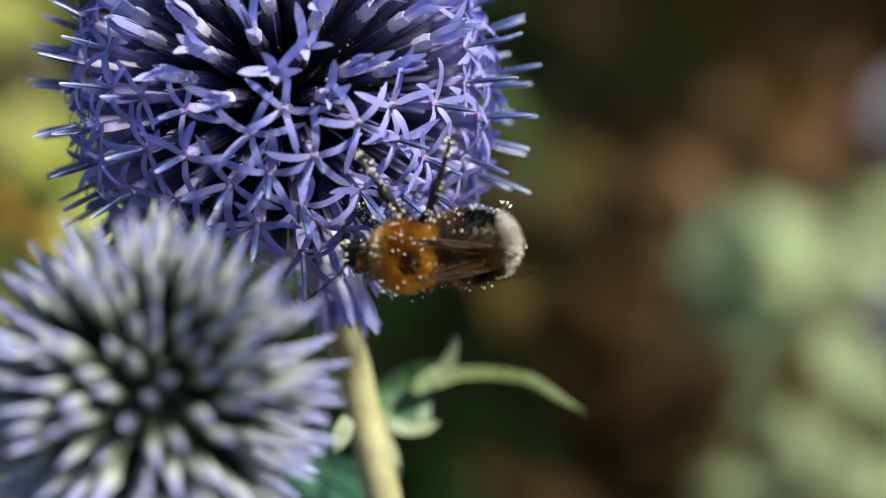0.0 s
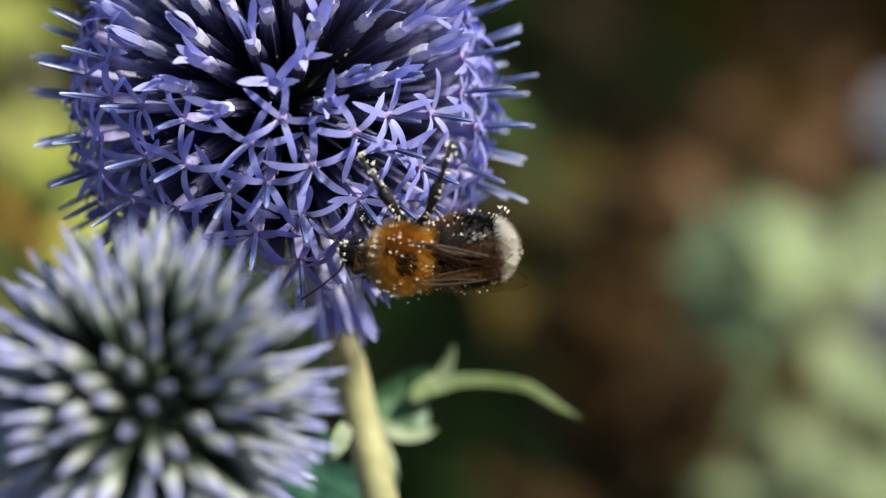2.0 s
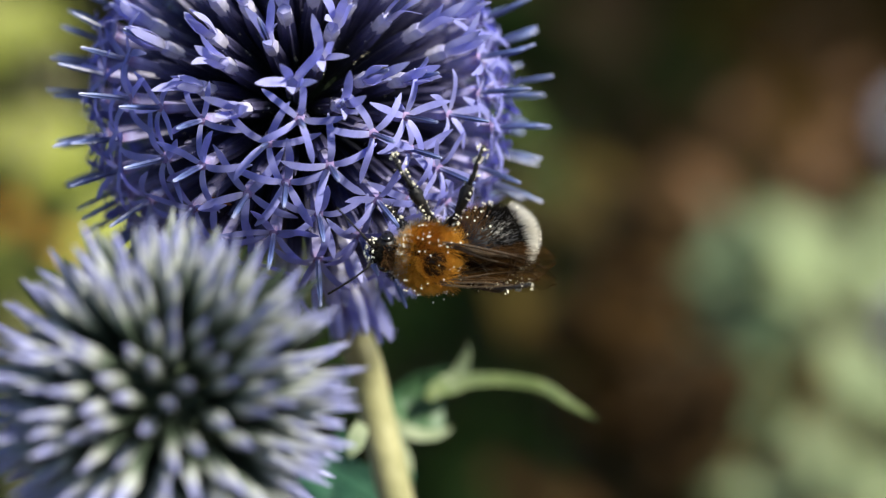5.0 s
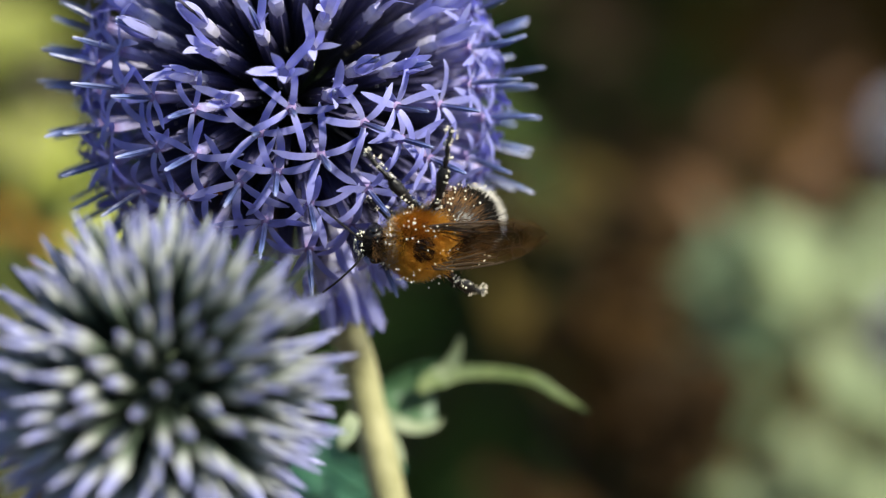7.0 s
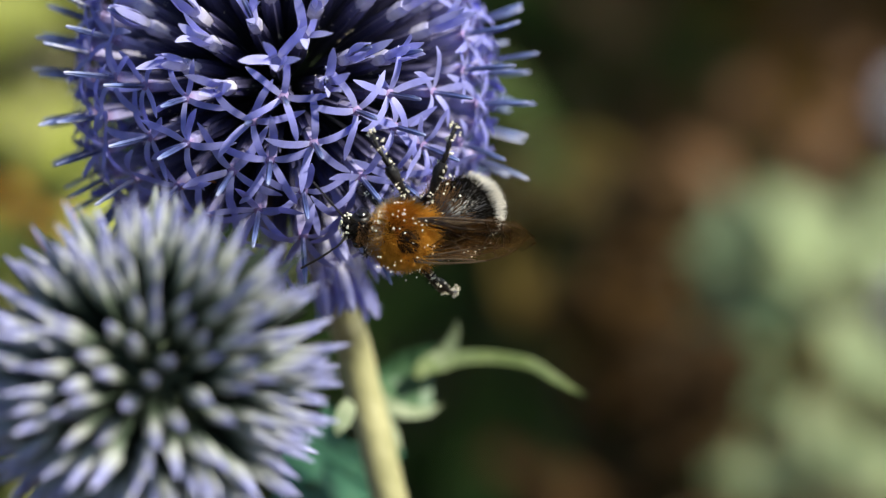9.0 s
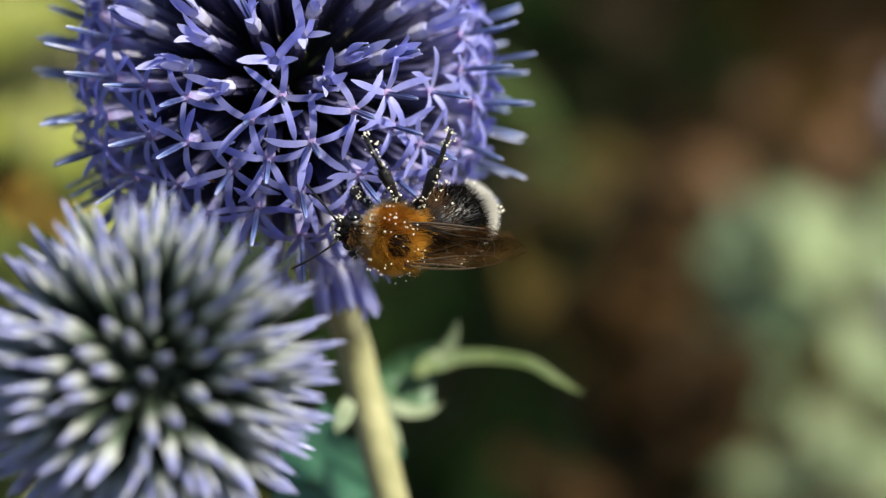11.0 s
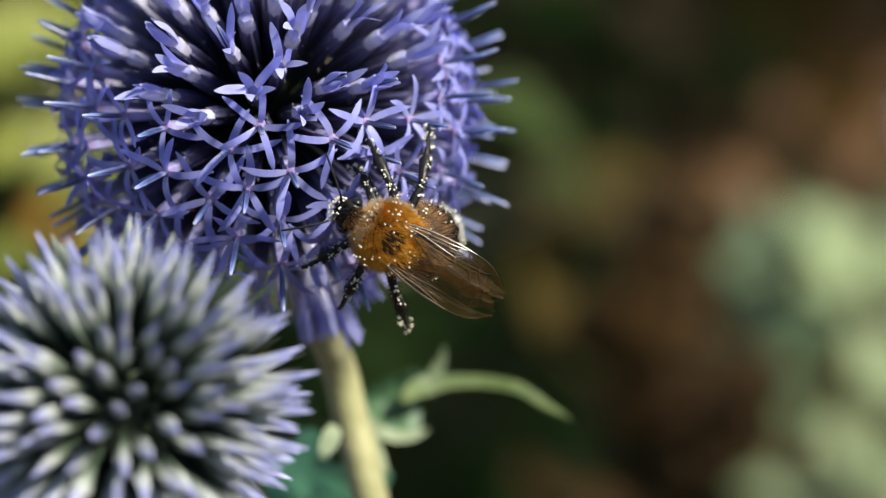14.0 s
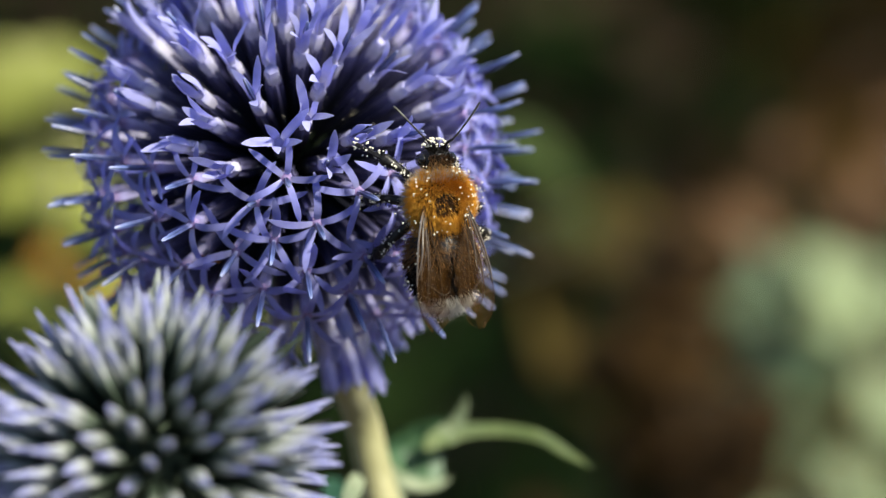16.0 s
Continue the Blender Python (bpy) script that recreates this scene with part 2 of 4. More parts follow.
def spread_dirs(count, seed, fixed=(), gap=0.0, jitter=0.0):
    """Even directions over a sphere, less those nearer than gap to a fixed one."""
    r, out = random.Random(seed), [d for d in fixed]
    for k in range(count):
        z = 1 - 2 * (k + 0.5) / count
        a = k * math.pi * (3 - math.sqrt(5))
        s = math.sqrt(1 - z * z)
        d = (Vector((s * math.cos(a), s * math.sin(a), z)) + Vector((r.gauss(0, jitter), r.gauss(0, jitter), r.gauss(0, jitter)))).normalized()
        if all(d.angle(q) > gap for q in fixed):
            out.append(d)
    return out


# ---- ground ----
def ground():
    n, v, f = 60, [], []
    for j in range(n + 1):
        for i in range(n + 1):
            x, y = ((i / n * 2 - 1) ** 3) * 60, ((j / n * 2 - 1) ** 3) * 60
            h = 0.03 * noise.noise((x * 2.1, y * 2.1, 0)) if abs(x) < 6 and abs(y) < 6 else 0
            v.append((x, y, h))
    for j in range(n):
        for i in range(n):
            a = j * (n + 1) + i
            f.append((a, a + 1, a + n + 2, a + n + 1))
    ob = put("ground", mesh("ground", v, f, M_SOIL))
    tagged(ob, "dark brown garden soil in the shade", "ground", kind="structure")


ground()


# ---- the globe thistle in flower ----
BALL = Vector((-0.0003, 0, 0.8))
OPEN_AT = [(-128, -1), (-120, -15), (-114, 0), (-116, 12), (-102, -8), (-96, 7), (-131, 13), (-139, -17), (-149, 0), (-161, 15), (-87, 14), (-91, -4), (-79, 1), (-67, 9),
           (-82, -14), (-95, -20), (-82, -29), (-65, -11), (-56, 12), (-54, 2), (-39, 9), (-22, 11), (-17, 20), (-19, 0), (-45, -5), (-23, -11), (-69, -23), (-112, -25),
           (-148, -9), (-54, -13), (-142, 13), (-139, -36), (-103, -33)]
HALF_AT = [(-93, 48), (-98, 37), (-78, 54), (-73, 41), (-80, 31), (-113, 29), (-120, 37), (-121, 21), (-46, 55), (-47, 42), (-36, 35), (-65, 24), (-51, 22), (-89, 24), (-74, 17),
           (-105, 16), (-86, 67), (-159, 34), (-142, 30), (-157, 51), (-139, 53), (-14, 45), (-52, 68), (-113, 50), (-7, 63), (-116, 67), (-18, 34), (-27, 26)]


def petal_mesh(a0, a1, length, seed, wide=1.0, mat=None):
    """One strap-shaped petal: it leaves the tube at a0 degrees from the axis and bends to a1 at its tip."""
    r = random.Random(seed)
    p, path, w = Vector((0.35, 0, 0)), [], []
    steps, side = 9, r.uniform(-0.55, 0.55)
    for j in range(steps + 1):
        s = j / steps
        path.append(p.copy())
        w.append(wide * min(0.21 + 0.5 * s, 0.30) * (1 - max(0, (s - 0.62) / 0.38) ** 2.6))
        a = radians(a0 + (a1 - a0) * s ** 0.75) + 0.20 * math.sin(5 * s + seed)
        y = side * s
        p = p + Vector((math.sin(a) * math.cos(y), math.sin(a) * math.sin(y), math.cos(a))) * length / steps
    w = [max(x, 0.05) for x in w]
    b = Build().blade(path, w, 0.025, (0, 0.001, 1) if a1 > 50 else (-1, 0.001, 0.3), fold=r.uniform(0.02, 0.12))
    return b.done("petal", mat or M_PETAL)


PETALS_OPEN = [petal_mesh(48 + 4 * k, 82 + 9 * k, 3.4 + 0.12 * k, k, 0.97) for k in range(7)]
PETALS_HALF = [petal_mesh(0 + 3 * k, 2 + 11 * k, 3.6 + 0.16 * k, 20 + k, 1.12, M_PETAL_PALE) for k in range(6)]


def bract_cone(b, rings, sides, seed, i=0):
    """A cone of long pointed bracts: ridged, with every other ridge running out into a point."""
    r = random.Random(seed)
    v, f = [], []
    for n, (h, rad) in enumerate(rings):
        for s in range(sides):
            a = 2 * math.pi * s / sides
            k = rad * (1.24 if s % 2 else 0.80)
            last = n == len(rings) - 1
            v.append((k * math.cos(a), k * math.sin(a), h + (r.uniform(0.3, 0.9) if last and s % 2 else r.uniform(-0.1, 0.1))))
    for j in range(len(rings) - 1):
        for s in range(sides):
            t = (s + 1) % sides
            f.append((j * sides + s, j * sides + t, (j + 1) * sides + t, (j + 1) * sides + s))
    f.append(tuple(range(sides))[::-1])
    o = (len(rings) - 1) * sides
    v.append((0, 0, rings[-1][0] - 0.6))
    f += [(o + s, o + (s + 1) % sides, len(v) - 1) for s in range(sides)]
    return b.add(v, f, i)


def floret_mesh(seed):
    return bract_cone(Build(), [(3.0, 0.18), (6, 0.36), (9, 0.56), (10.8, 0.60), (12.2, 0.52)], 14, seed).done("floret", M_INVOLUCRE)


FLORETS = [floret_mesh(k) for k in range(6)]


def tube_mesh(length, fat):
    rings = [(0, 0.30), (length * 0.35, 0.38), (length * 0.8, 0.47), (length, 0.38), (length + 0.1, 0.16)]
    return Build().lathe([(h, k * fat) for h, k in rings], 10, 0, 0.07).done("corolla_tube", M_TUBE if fat == 1 else M_TUBE_WHITE)


TUBES = [tube_mesh(3.6, 1.0), tube_mesh(2.5, 1.25)]


def anther_mesh(length):
    return Build().lathe([(0, 0.09), (0.4, 0.16), (length * 0.45, 0.18), (length * 0.76, 0.17), (length * 0.84, 0.13), (length * 0.95, 0.12), (length, 0.05)], 12, 0, 0.2).done("anther_column", M_ANTHER)


ANTHERS = [anther_mesh(3.9 + 0.3 * k) for k in range(3)]


def stem(name, pts, radii, parent, mat=None):
    return put(name, Build().tube([Vector(p) / MM for p in pts], [r / MM for r in radii], 12).done(name, mat or M_STEM), parent)


def smooth_path(pts, n=8):
    """Points on a smooth curve through pts."""
    pts, out = [Vector(p) for p in pts], []
    for k in range(len(pts) - 1):
        a, b = pts[max(k - 1, 0)], pts[min(k + 2, len(pts) - 1)]
        p, q = pts[k], pts[k + 1]
        for j in range(n):
            s = j / n
            out.append(0.5 * (2 * p + (q - a) * s + (2 * a - 5 * p + 4 * q - b) * s * s + (3 * p - a - 3 * q + b) * s ** 3))
    return out + [pts[-1]]


def flowering_thistle():
    top = new("globe_thistle")
    top.location = BALL
    tagged(top, "globe thistle head in full violet-blue bloom on a pale stem", "flower")
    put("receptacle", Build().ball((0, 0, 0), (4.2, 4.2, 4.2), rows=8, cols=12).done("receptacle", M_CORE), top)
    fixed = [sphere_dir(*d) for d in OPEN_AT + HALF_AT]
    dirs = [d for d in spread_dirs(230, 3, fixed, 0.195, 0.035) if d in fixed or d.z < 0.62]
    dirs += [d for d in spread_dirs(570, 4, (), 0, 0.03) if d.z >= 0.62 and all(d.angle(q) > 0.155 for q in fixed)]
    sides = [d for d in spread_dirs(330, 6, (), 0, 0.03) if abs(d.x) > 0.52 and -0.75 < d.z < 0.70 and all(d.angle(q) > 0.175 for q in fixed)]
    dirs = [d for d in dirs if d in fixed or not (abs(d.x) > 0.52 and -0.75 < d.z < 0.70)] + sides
    r = random.Random(5)
    axis = sphere_dir(-95, 62)
    down = Vector((0.12, -0.12, -1)).normalized()
    hanging = [Vector(q).normalized() for q in ((0.24, -0.20, -0.95), (0.33, -0.16, -0.93), (0.28, -0.33, -0.90), (0.17, -0.30, -0.94), (0.36, -0.30, -0.88), (0.25, -0.04, -0.97))]
    dirs += hanging
    for k, d in enumerate(dirs):
        hangs = d in hanging
        if not hangs and d.angle(down) < 0.36:
            continue
        low = d.angle(down) < 0.80
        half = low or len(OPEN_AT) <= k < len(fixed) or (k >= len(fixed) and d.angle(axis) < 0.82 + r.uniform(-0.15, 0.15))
        turn = aim(d, r.uniform(0, 6.28))
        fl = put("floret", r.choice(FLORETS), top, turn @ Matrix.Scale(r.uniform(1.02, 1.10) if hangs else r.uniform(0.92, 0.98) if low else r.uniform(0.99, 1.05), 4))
        mouth = 14.1 if half else 15.2
        put("corolla_tube", TUBES[1 if half else 0], fl, Matrix.Translation((0, 0, 11.6 * MM)))
        first = r.uniform(0, 6.28)
        size = 1.0 if half else (0.80 + 0.20 * min(1, max(0, (d.angle(axis) - 0.70) / 0.45))) * r.uniform(0.92, 1.06)
        closed = 0.15 if hangs else r.random() if half else 1
        for j in range(5):
            if half and r.random() < 0.06:
                continue
            pm = (PETALS_HALF[min(5, int(closed * 2.6 + r.random() + (2 if r.random() < 0.26 else 0)))] if half else r.choice(PETALS_OPEN))
            put("petal", pm, fl, Matrix.Translation((0, 0, mouth * MM)) @ Matrix.Rotation(first + j * 1.2566 + r.gauss(0, 0.09), 4, "Z") @ Matrix.Scale(size, 4))
        if not half or (not low and r.random() < 0.35):
            put("anther_column", r.choice(ANTHERS), fl, Matrix.Translation((0, 0, (mouth - 0.2) * MM)) @ Matrix.Rotation(r.gauss(0, 0.07), 4, "X"))
    # grains of pollen caught on the dark bracts
    b = Build()
    for _ in range(1300):
        d = r.choice(dirs)
        if d.y > 0.2 or d.z < -0.2:
            continue
        a, k = r.uniform(0, 6.28), r.uniform(7.5, 12.0)
        b.ball(aim(d) @ Vector((0.66 * math.cos(a), 0.66 * math.sin(a), k)), [r.uniform(0.03, 0.075)] * 3, rows=3, cols=5)
    put("pollen", b.done("pollen", M_POLLEN), top, label="pale grains of fallen pollen")
    # a withered brown floret among the fresh ones
    q = aim(sphere_dir(-112, -13), 0.6)
    for k in range(3):
        b = Build().blade(smooth_path([(0, 0, 0), (0.5 + 0.3 * k, 0.3, 1.0), (1.5, 0.5 * k - 0.4, 1.3)], 4), [0.12, 0.18, 0.22, 0.24, 0.22, 0.2, 0.16, 0.12, 0.04], 0.03, (0, 0.1, 1), 0.3)
        put("withered_petal", b.done("withered_petal", M_RUST), top, q @ pose(0, 0, 14.2 * MM, 0, 0, 70 * k), "rust-brown withered petal")
    path = smooth_path([(0.0006, -0.0005, -0.004), (0.0032, 0.0003, -0.0165), (0.0047, 0.0041, -0.0229), (0.0057, 0.0036, -0.0274), (0.0066, 0.0023, -0.0307), (0.0075, 0.0010, -0.0345), (0.0090, -0.0004, -0.0412),
                        (0.0132, -0.0035, -0.0631), (0.0177, -0.005, -0.103), (0.030, -0.010, -0.4), (0.034, -0.004, -0.80)])
    stem("stem", path, [0.00138 + 0.0001 * min(1, k / 20) for k in range(len(path))], top)
    return top


flowering_thistle()


# ---- the globe thistle still in bud ----
BUDS_AT = [(-84, 21), (-76, 28), (-90, 34), (-80, 43), (-63, 41), (-92, 12), (-75, 5), (-86, -7), (-57, 26), (-65, 14), (-57, 4), (-101, 23), (-109, 29), (-115, 7),
           (-101, 0), (-115, -3), (-51, 14), (-46, 20), (-38, 15), (-66, -7), (-76, -8), (-103, 41), (-92, 51), (-80, 55), (-62, 52)]


def bract_spindle(b, rings, sides, seed):
    """A pointed bud of overlapping bracts: ridged, slightly bent and out of round."""
    r = random.Random(seed)
    bend, v, f = Vector((r.gauss(0, 0.22), r.gauss(0, 0.22), 0)), [], []
    for n, (h, rad) in enumerate(rings):
        for s in range(sides):
            a = 2 * math.pi * s / sides + 0.05 * h
            k = rad * (1.20 if s % 2 else 0.80) * (1 + 0.12 * math.cos(2 * a))
            v.append(Vector((k * math.cos(a), k * math.sin(a), h)) + bend * max(0, (h - 8) / 5) ** 2)
    for j in range(len(rings) - 1):
        for s in range(sides):
            t = (s + 1) % sides
            f.append((j * sides + s, j * sides + t, (j + 1) * sides + t, (j + 1) * sides + s))
    f += [tuple(range(sides))[::-1], tuple(range((len(rings) - 1) * sides, len(rings) * sides))]
    return b.add(v, f)


def bud_build(seed, tip):
    """One bud: a slender ridged spindle with a few loose bract points and bristles round it."""
    r = random.Random(seed)
    w = r.uniform(0.92, 1.08)
    b = bract_spindle(Build(), [(2.5, 0.26), (5.2, 0.38), (7.6, 0.42 * w), (9.4, 0.54 * w), (10.4, 0.53 * w), (11.4, 0.37 * w), (tip - 0.7, 0.15), (tip - 0.25, 0.07), (tip, 0.015)], 12, seed)
    for k in range(5):
        a, h = r.uniform(0, 6.28), r.uniform(7.2, 9.2)
        q = Vector((math.cos(a), math.sin(a), 0))
        b.blade([q * 0.50 + Vector((0, 0, h)), q * 0.62 + Vector((0, 0, h + 1.0)), q * 0.50 + Vector((0, 0, h + 2.3))], [0.16, 0.17, 0.02], 0.03, q, 0.2)
    return b


BUDS = [bud_build(k, 12.8 + 0.28 * k) for k in range(6)]
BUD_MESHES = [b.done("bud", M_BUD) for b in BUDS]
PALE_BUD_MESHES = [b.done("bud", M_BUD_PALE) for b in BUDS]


def budding_thistle(place, count, scale, seed, bottom, fixed=()):
    top = new("globe_thistle")
    top.location = place
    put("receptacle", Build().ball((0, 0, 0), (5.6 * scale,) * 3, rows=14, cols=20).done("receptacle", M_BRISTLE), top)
    r = random.Random(seed)
    rest = Build()
    for d in spread_dirs(count, seed, [sphere_dir(*q) for q in fixed], 0.135, 0.035):
        if d.angle(Vector((0, 0, -1))) < 0.25:
            continue
        k, m = r.randrange(len(BUDS)), aim(d, r.uniform(0, 6.28)) @ Matrix.Scale(scale * r.uniform(0.90, 1.03), 4)
        if d.y < 0.25 or count < 300:
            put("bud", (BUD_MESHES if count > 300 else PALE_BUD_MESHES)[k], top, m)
        else:
            rest.add([m @ v for v in BUDS[k].v], BUDS[k].f)
    if rest.v:
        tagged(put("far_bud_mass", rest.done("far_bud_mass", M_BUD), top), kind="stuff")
    path = smooth_path([(0, 0, -0.003), (0.001, 0.0, -0.03), (0.004, 0.004, -0.12), (0.012, 0.012, bottom)])
    stem("stem", path, [0.0014 + 0.0003 * min(1, k / 20) for k in range(len(path))], top)
    return top


tagged(budding_thistle(Vector((-0.0078, -0.0359, 0.7902)), 430, 0.965, 11, -0.7902, BUDS_AT), "silvery blue globe thistle head still in tight bud", "flower", "budding thistles")
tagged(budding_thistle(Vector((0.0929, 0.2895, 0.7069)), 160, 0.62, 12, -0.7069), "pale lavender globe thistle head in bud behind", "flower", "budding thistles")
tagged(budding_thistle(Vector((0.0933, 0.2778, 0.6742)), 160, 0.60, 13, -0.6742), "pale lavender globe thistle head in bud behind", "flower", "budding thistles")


# ---- leaves ----
def leaf_mesh(name, mat, length, width, curl, seed, lobes=0):
    """A leaf with a midrib, along +x, its face up; curl bends it down towards the tip."""
    r = random.Random(seed)
    n, b = 12, Build()
    v, f = [], []
    for j in range(n + 1):
        s = j / n
        w = width * (math.sin(math.pi * s ** 0.8) ** 0.85) * (1 + (0.35 * math.sin(s * lobes * 6.28) if lobes else 0)) + 0.02 * width
        a = curl * s
        x = length * (math.sin(a) / curl if curl else s)
        z = -length * ((1 - math.cos(a)) / curl if curl else 0)
        for q in (-1, -0.55, 0, 0.55, 1):
            v.append((x, w * q, z + 0.22 * w * abs(q) + 0.05 * width * math.sin(9 * s + 2 * q + seed)))
    top = len(v)
    th = max(0.12, length * 0.008)
    v += [(x, y, z - th) for x, y, z in v]
    for j in range(n):
        for q in range(4):
            a = j * 5 + q
            f.append((a, a + 5, a + 6, a + 1))
            f.append((top + a, top + a + 1, top + a + 6, top + a + 5))
    for j in range(n):
        for q, flip in ((0, 0), (4, 1)):
            a = j * 5 + q
            k = (a, top + a, top + a + 5, a + 5)
            f.append(k[::-1] if flip else k)
    f.append((0, 1, 2, 3, 4, top + 4, top + 3, top + 2, top + 1, top))
    b.add(v, f)
    b.tube([(length * (math.sin(curl * s) / curl if curl else s), 0, -length * ((1 - math.cos(curl * s)) / curl if curl else 0) + 0.1) for s in (0, 0.2, 0.4, 0.6, 0.8, 0.95)],
           [length * 0.012 * (1.1 - s) for s in (0, 0.2, 0.4, 0.6, 0.8, 0.95)], 5)
    return b.done(name, mat)


def plant(name, label, category, mat, spots, root, length, width, seed, curl=0.9, yaw=None):
    """A plant whose stalk climbs from its root, with a leaf at each spot and a stalk to it."""
    top = new(name)
    top.location = root
    r = random.Random(seed)
    tall = max(s[2] for s in spots) - root.z
    mid = Vector((0, 0, 0)) if len(spots) == 4 else Vector((sum(s[0] for s in spots) / len(spots), sum(s[1] for s in spots) / len(spots), 0)) - Vector((root.x, root.y, 0))
    shapes = [leaf_mesh("leaf", mat, length * k, width * k * r.uniform(0.85, 1.15), curl * r.uniform(0.6, 1.4), seed + j) for j, k in enumerate((0.8, 0.95, 1.1, 1.25))]
    trunk = smooth_path([(0, 0, 0), mid * 0.5 + Vector((0.006, 0.01, tall * 0.5)), mid + Vector((0.004, 0.012, tall * 0.95))])
    stem("stem", trunk, [0.0022 - 0.0010 * k / len(trunk) for k in range(len(trunk))], top, M_TWIG if mat in (M_DARK, M_BROWN, M_DEAD, M_DULL) else M_STEM)
    for s in spots:
        p = Vector(s) - root
        base = min(trunk, key=lambda q: (q - p + Vector((0, 0, 0.012))).length)
        a = r.uniform(0, 360) if yaw is None else yaw + r.uniform(-50, 50)
        m = Matrix.Translation(p) @ pose(0, 0, 0, r.uniform(5, 38), r.uniform(-5, 35)) @ Matrix.Rotation(radians(a), 4, "Z") @ Matrix.Translation((-length * 0.5 * MM, 0, 0))
        lf = put("leaf", r.choice(shapes), top, m)
        tip = m.translation
        lf_stalk = Build().tube([q / MM for q in smooth_path([base, base.lerp(tip, 0.5) + Vector((0, 0, -0.002)), tip], 4)], [0.5 - 0.02 * k for k in range(9)], 5)
        put("leaf_stalk", lf_stalk.done("leaf_stalk", M_TWIG if mat in (M_DARK, M_BROWN, M_DEAD, M_DULL) else M_STEM), top)
    return tagged(top, label, category)


def scatter(center, size, count, seed):
    r = random.Random(seed)
    return [(center[0] + r.uniform(-1, 1) * size[0], center[1] + r.uniform(-1, 1) * size[1], center[2] + r.uniform(-1, 1) * size[2]) for _ in range(count)]


PALE_AT = [(0.0748, 0.3489, 0.665), (0.0772, 0.3289, 0.6663), (0.0769, 0.3345, 0.6573), (0.0943, 0.3627, 0.6649), (0.0989, 0.3684, 0.6654), (0.0878, 0.3452,
           0.6628), (0.0932, 0.3288, 0.6675), (0.0991, 0.3412, 0.6689), (0.0933, 0.3594, 0.6504), (0.105, 0.3622, 0.6518), (0.0754, 0.345, 0.6699), (0.0781,
           0.3293, 0.6697)]
LOW_PALE_AT = [(0.0777, 0.2473, 0.6782), (0.0807, 0.228, 0.6811), (0.0791, 0.2366, 0.6805), (0.0736, 0.2545, 0.6598), (0.0694, 0.2581, 0.6541), (0.0616, 0.2383,
           0.6608), (0.0779, 0.2241, 0.672), (0.0757, 0.2328, 0.6632), (0.0863, 0.2547, 0.6546), (0.0914, 0.2605, 0.6646), (0.0724, 0.2365, 0.6636), (0.0886,
           0.2239, 0.6721)]
MID_AT = [(0.0706, 0.3245, 0.6565), (0.0646, 0.3052, 0.6595), (0.0611, 0.3119, 0.6535), (0.062, 0.34, 0.6612), (0.0607, 0.3423, 0.6521), (0.0629, 0.3279,
           0.6736), (0.0666, 0.3075, 0.6675), (0.0634, 0.311, 0.6441), (0.0709, 0.3336, 0.6377), (0.0678, 0.3329, 0.6296), (0.0605, 0.3153, 0.6464)]
plant("leafy_plant", "pale grey-green leafy plant in sunlight", "plant", M_PALE, PALE_AT, Vector((0.103, 0.39, 0)), 17, 6.2, 31)
plant("leafy_plant", "pale grey-green leafy plant in sunlight", "plant", M_PALE, LOW_PALE_AT + scatter((0.085, 0.26, 0.61), (0.025, 0.02, 0.03), 12, 5), Vector((0.083, 0.29, 0)), 15, 5.2, 32)
plant("leafy_plant", "mid-green leaves in half shade beside pale ones", "plant", M_MID, MID_AT, Vector((0.070, 0.36, 0)), 17, 5.0, 33)
YELLOW_AT = [(-0.0573, 0.2471, 0.7368), (-0.0573, 0.2656, 0.7298), (-0.0548, 0.2765, 0.7306), (-0.0617, 0.2701, 0.7265), (-0.0511, 0.2489, 0.7175), (-0.0459,
           0.2277, 0.7205), (-0.0475, 0.2127, 0.7219), (-0.0415, 0.2116, 0.7222), (-0.0447, 0.2222, 0.7132), (-0.0544, 0.2459, 0.7184), (-0.0605, 0.2639,
           0.7147), (-0.0529, 0.2637, 0.6938), (-0.0594, 0.2552, 0.6939), (-0.0586, 0.236, 0.696), (-0.0505, 0.2175, 0.7047), (-0.0583, 0.2187, 0.7438),
           (-0.0595, 0.2157, 0.728), (-0.0601, 0.2243, 0.7059), (-0.0467, 0.2454, 0.7023), (-0.0448, 0.2619, 0.7005)]
plant("leafy_plant", "yellow-green leafy plant in bright sunlight", "plant", M_YELLOW, YELLOW_AT + scatter((-0.06, 0.25, 0.65), (0.03, 0.02, 0.03), 14, 5), Vector((-0.062, 0.28, 0)), 14, 5.0, 41)
plant("olive_plant", "soft olive-green broad leaf on a stalk", "plant", M_OLIVE, [(0.0194, 0.2237, 0.7308), (0.0206, 0.2037, 0.7317), (0.0226, 0.2099, 0.7245), (-0.025, 0.205, 0.735)], Vector((-0.032, 0.21, 0)), 16, 5.0, 43)
BROWN_AT = [(0.0736, 0.5239, 0.6199), (0.0749, 0.5043, 0.622), (0.0848, 0.5188, 0.6379), (0.0885, 0.5402, 0.6268), (0.1139, 0.5467, 0.6293), (0.1142, 0.5287,
           0.6408), (0.1036, 0.5075, 0.6327), (0.1077, 0.5196, 0.6332), (0.1032, 0.5381, 0.6152), (0.1225, 0.549, 0.6393)]
plant("withered_plant", "withered reddish-brown leaves on a dry stalk", "plant", M_BROWN, BROWN_AT + scatter((0.11, 0.53, 0.48), (0.04, 0.03, 0.04), 10, 6), Vector((0.115, 0.55, 0)), 13, 5.2, 51, curl=1.6)

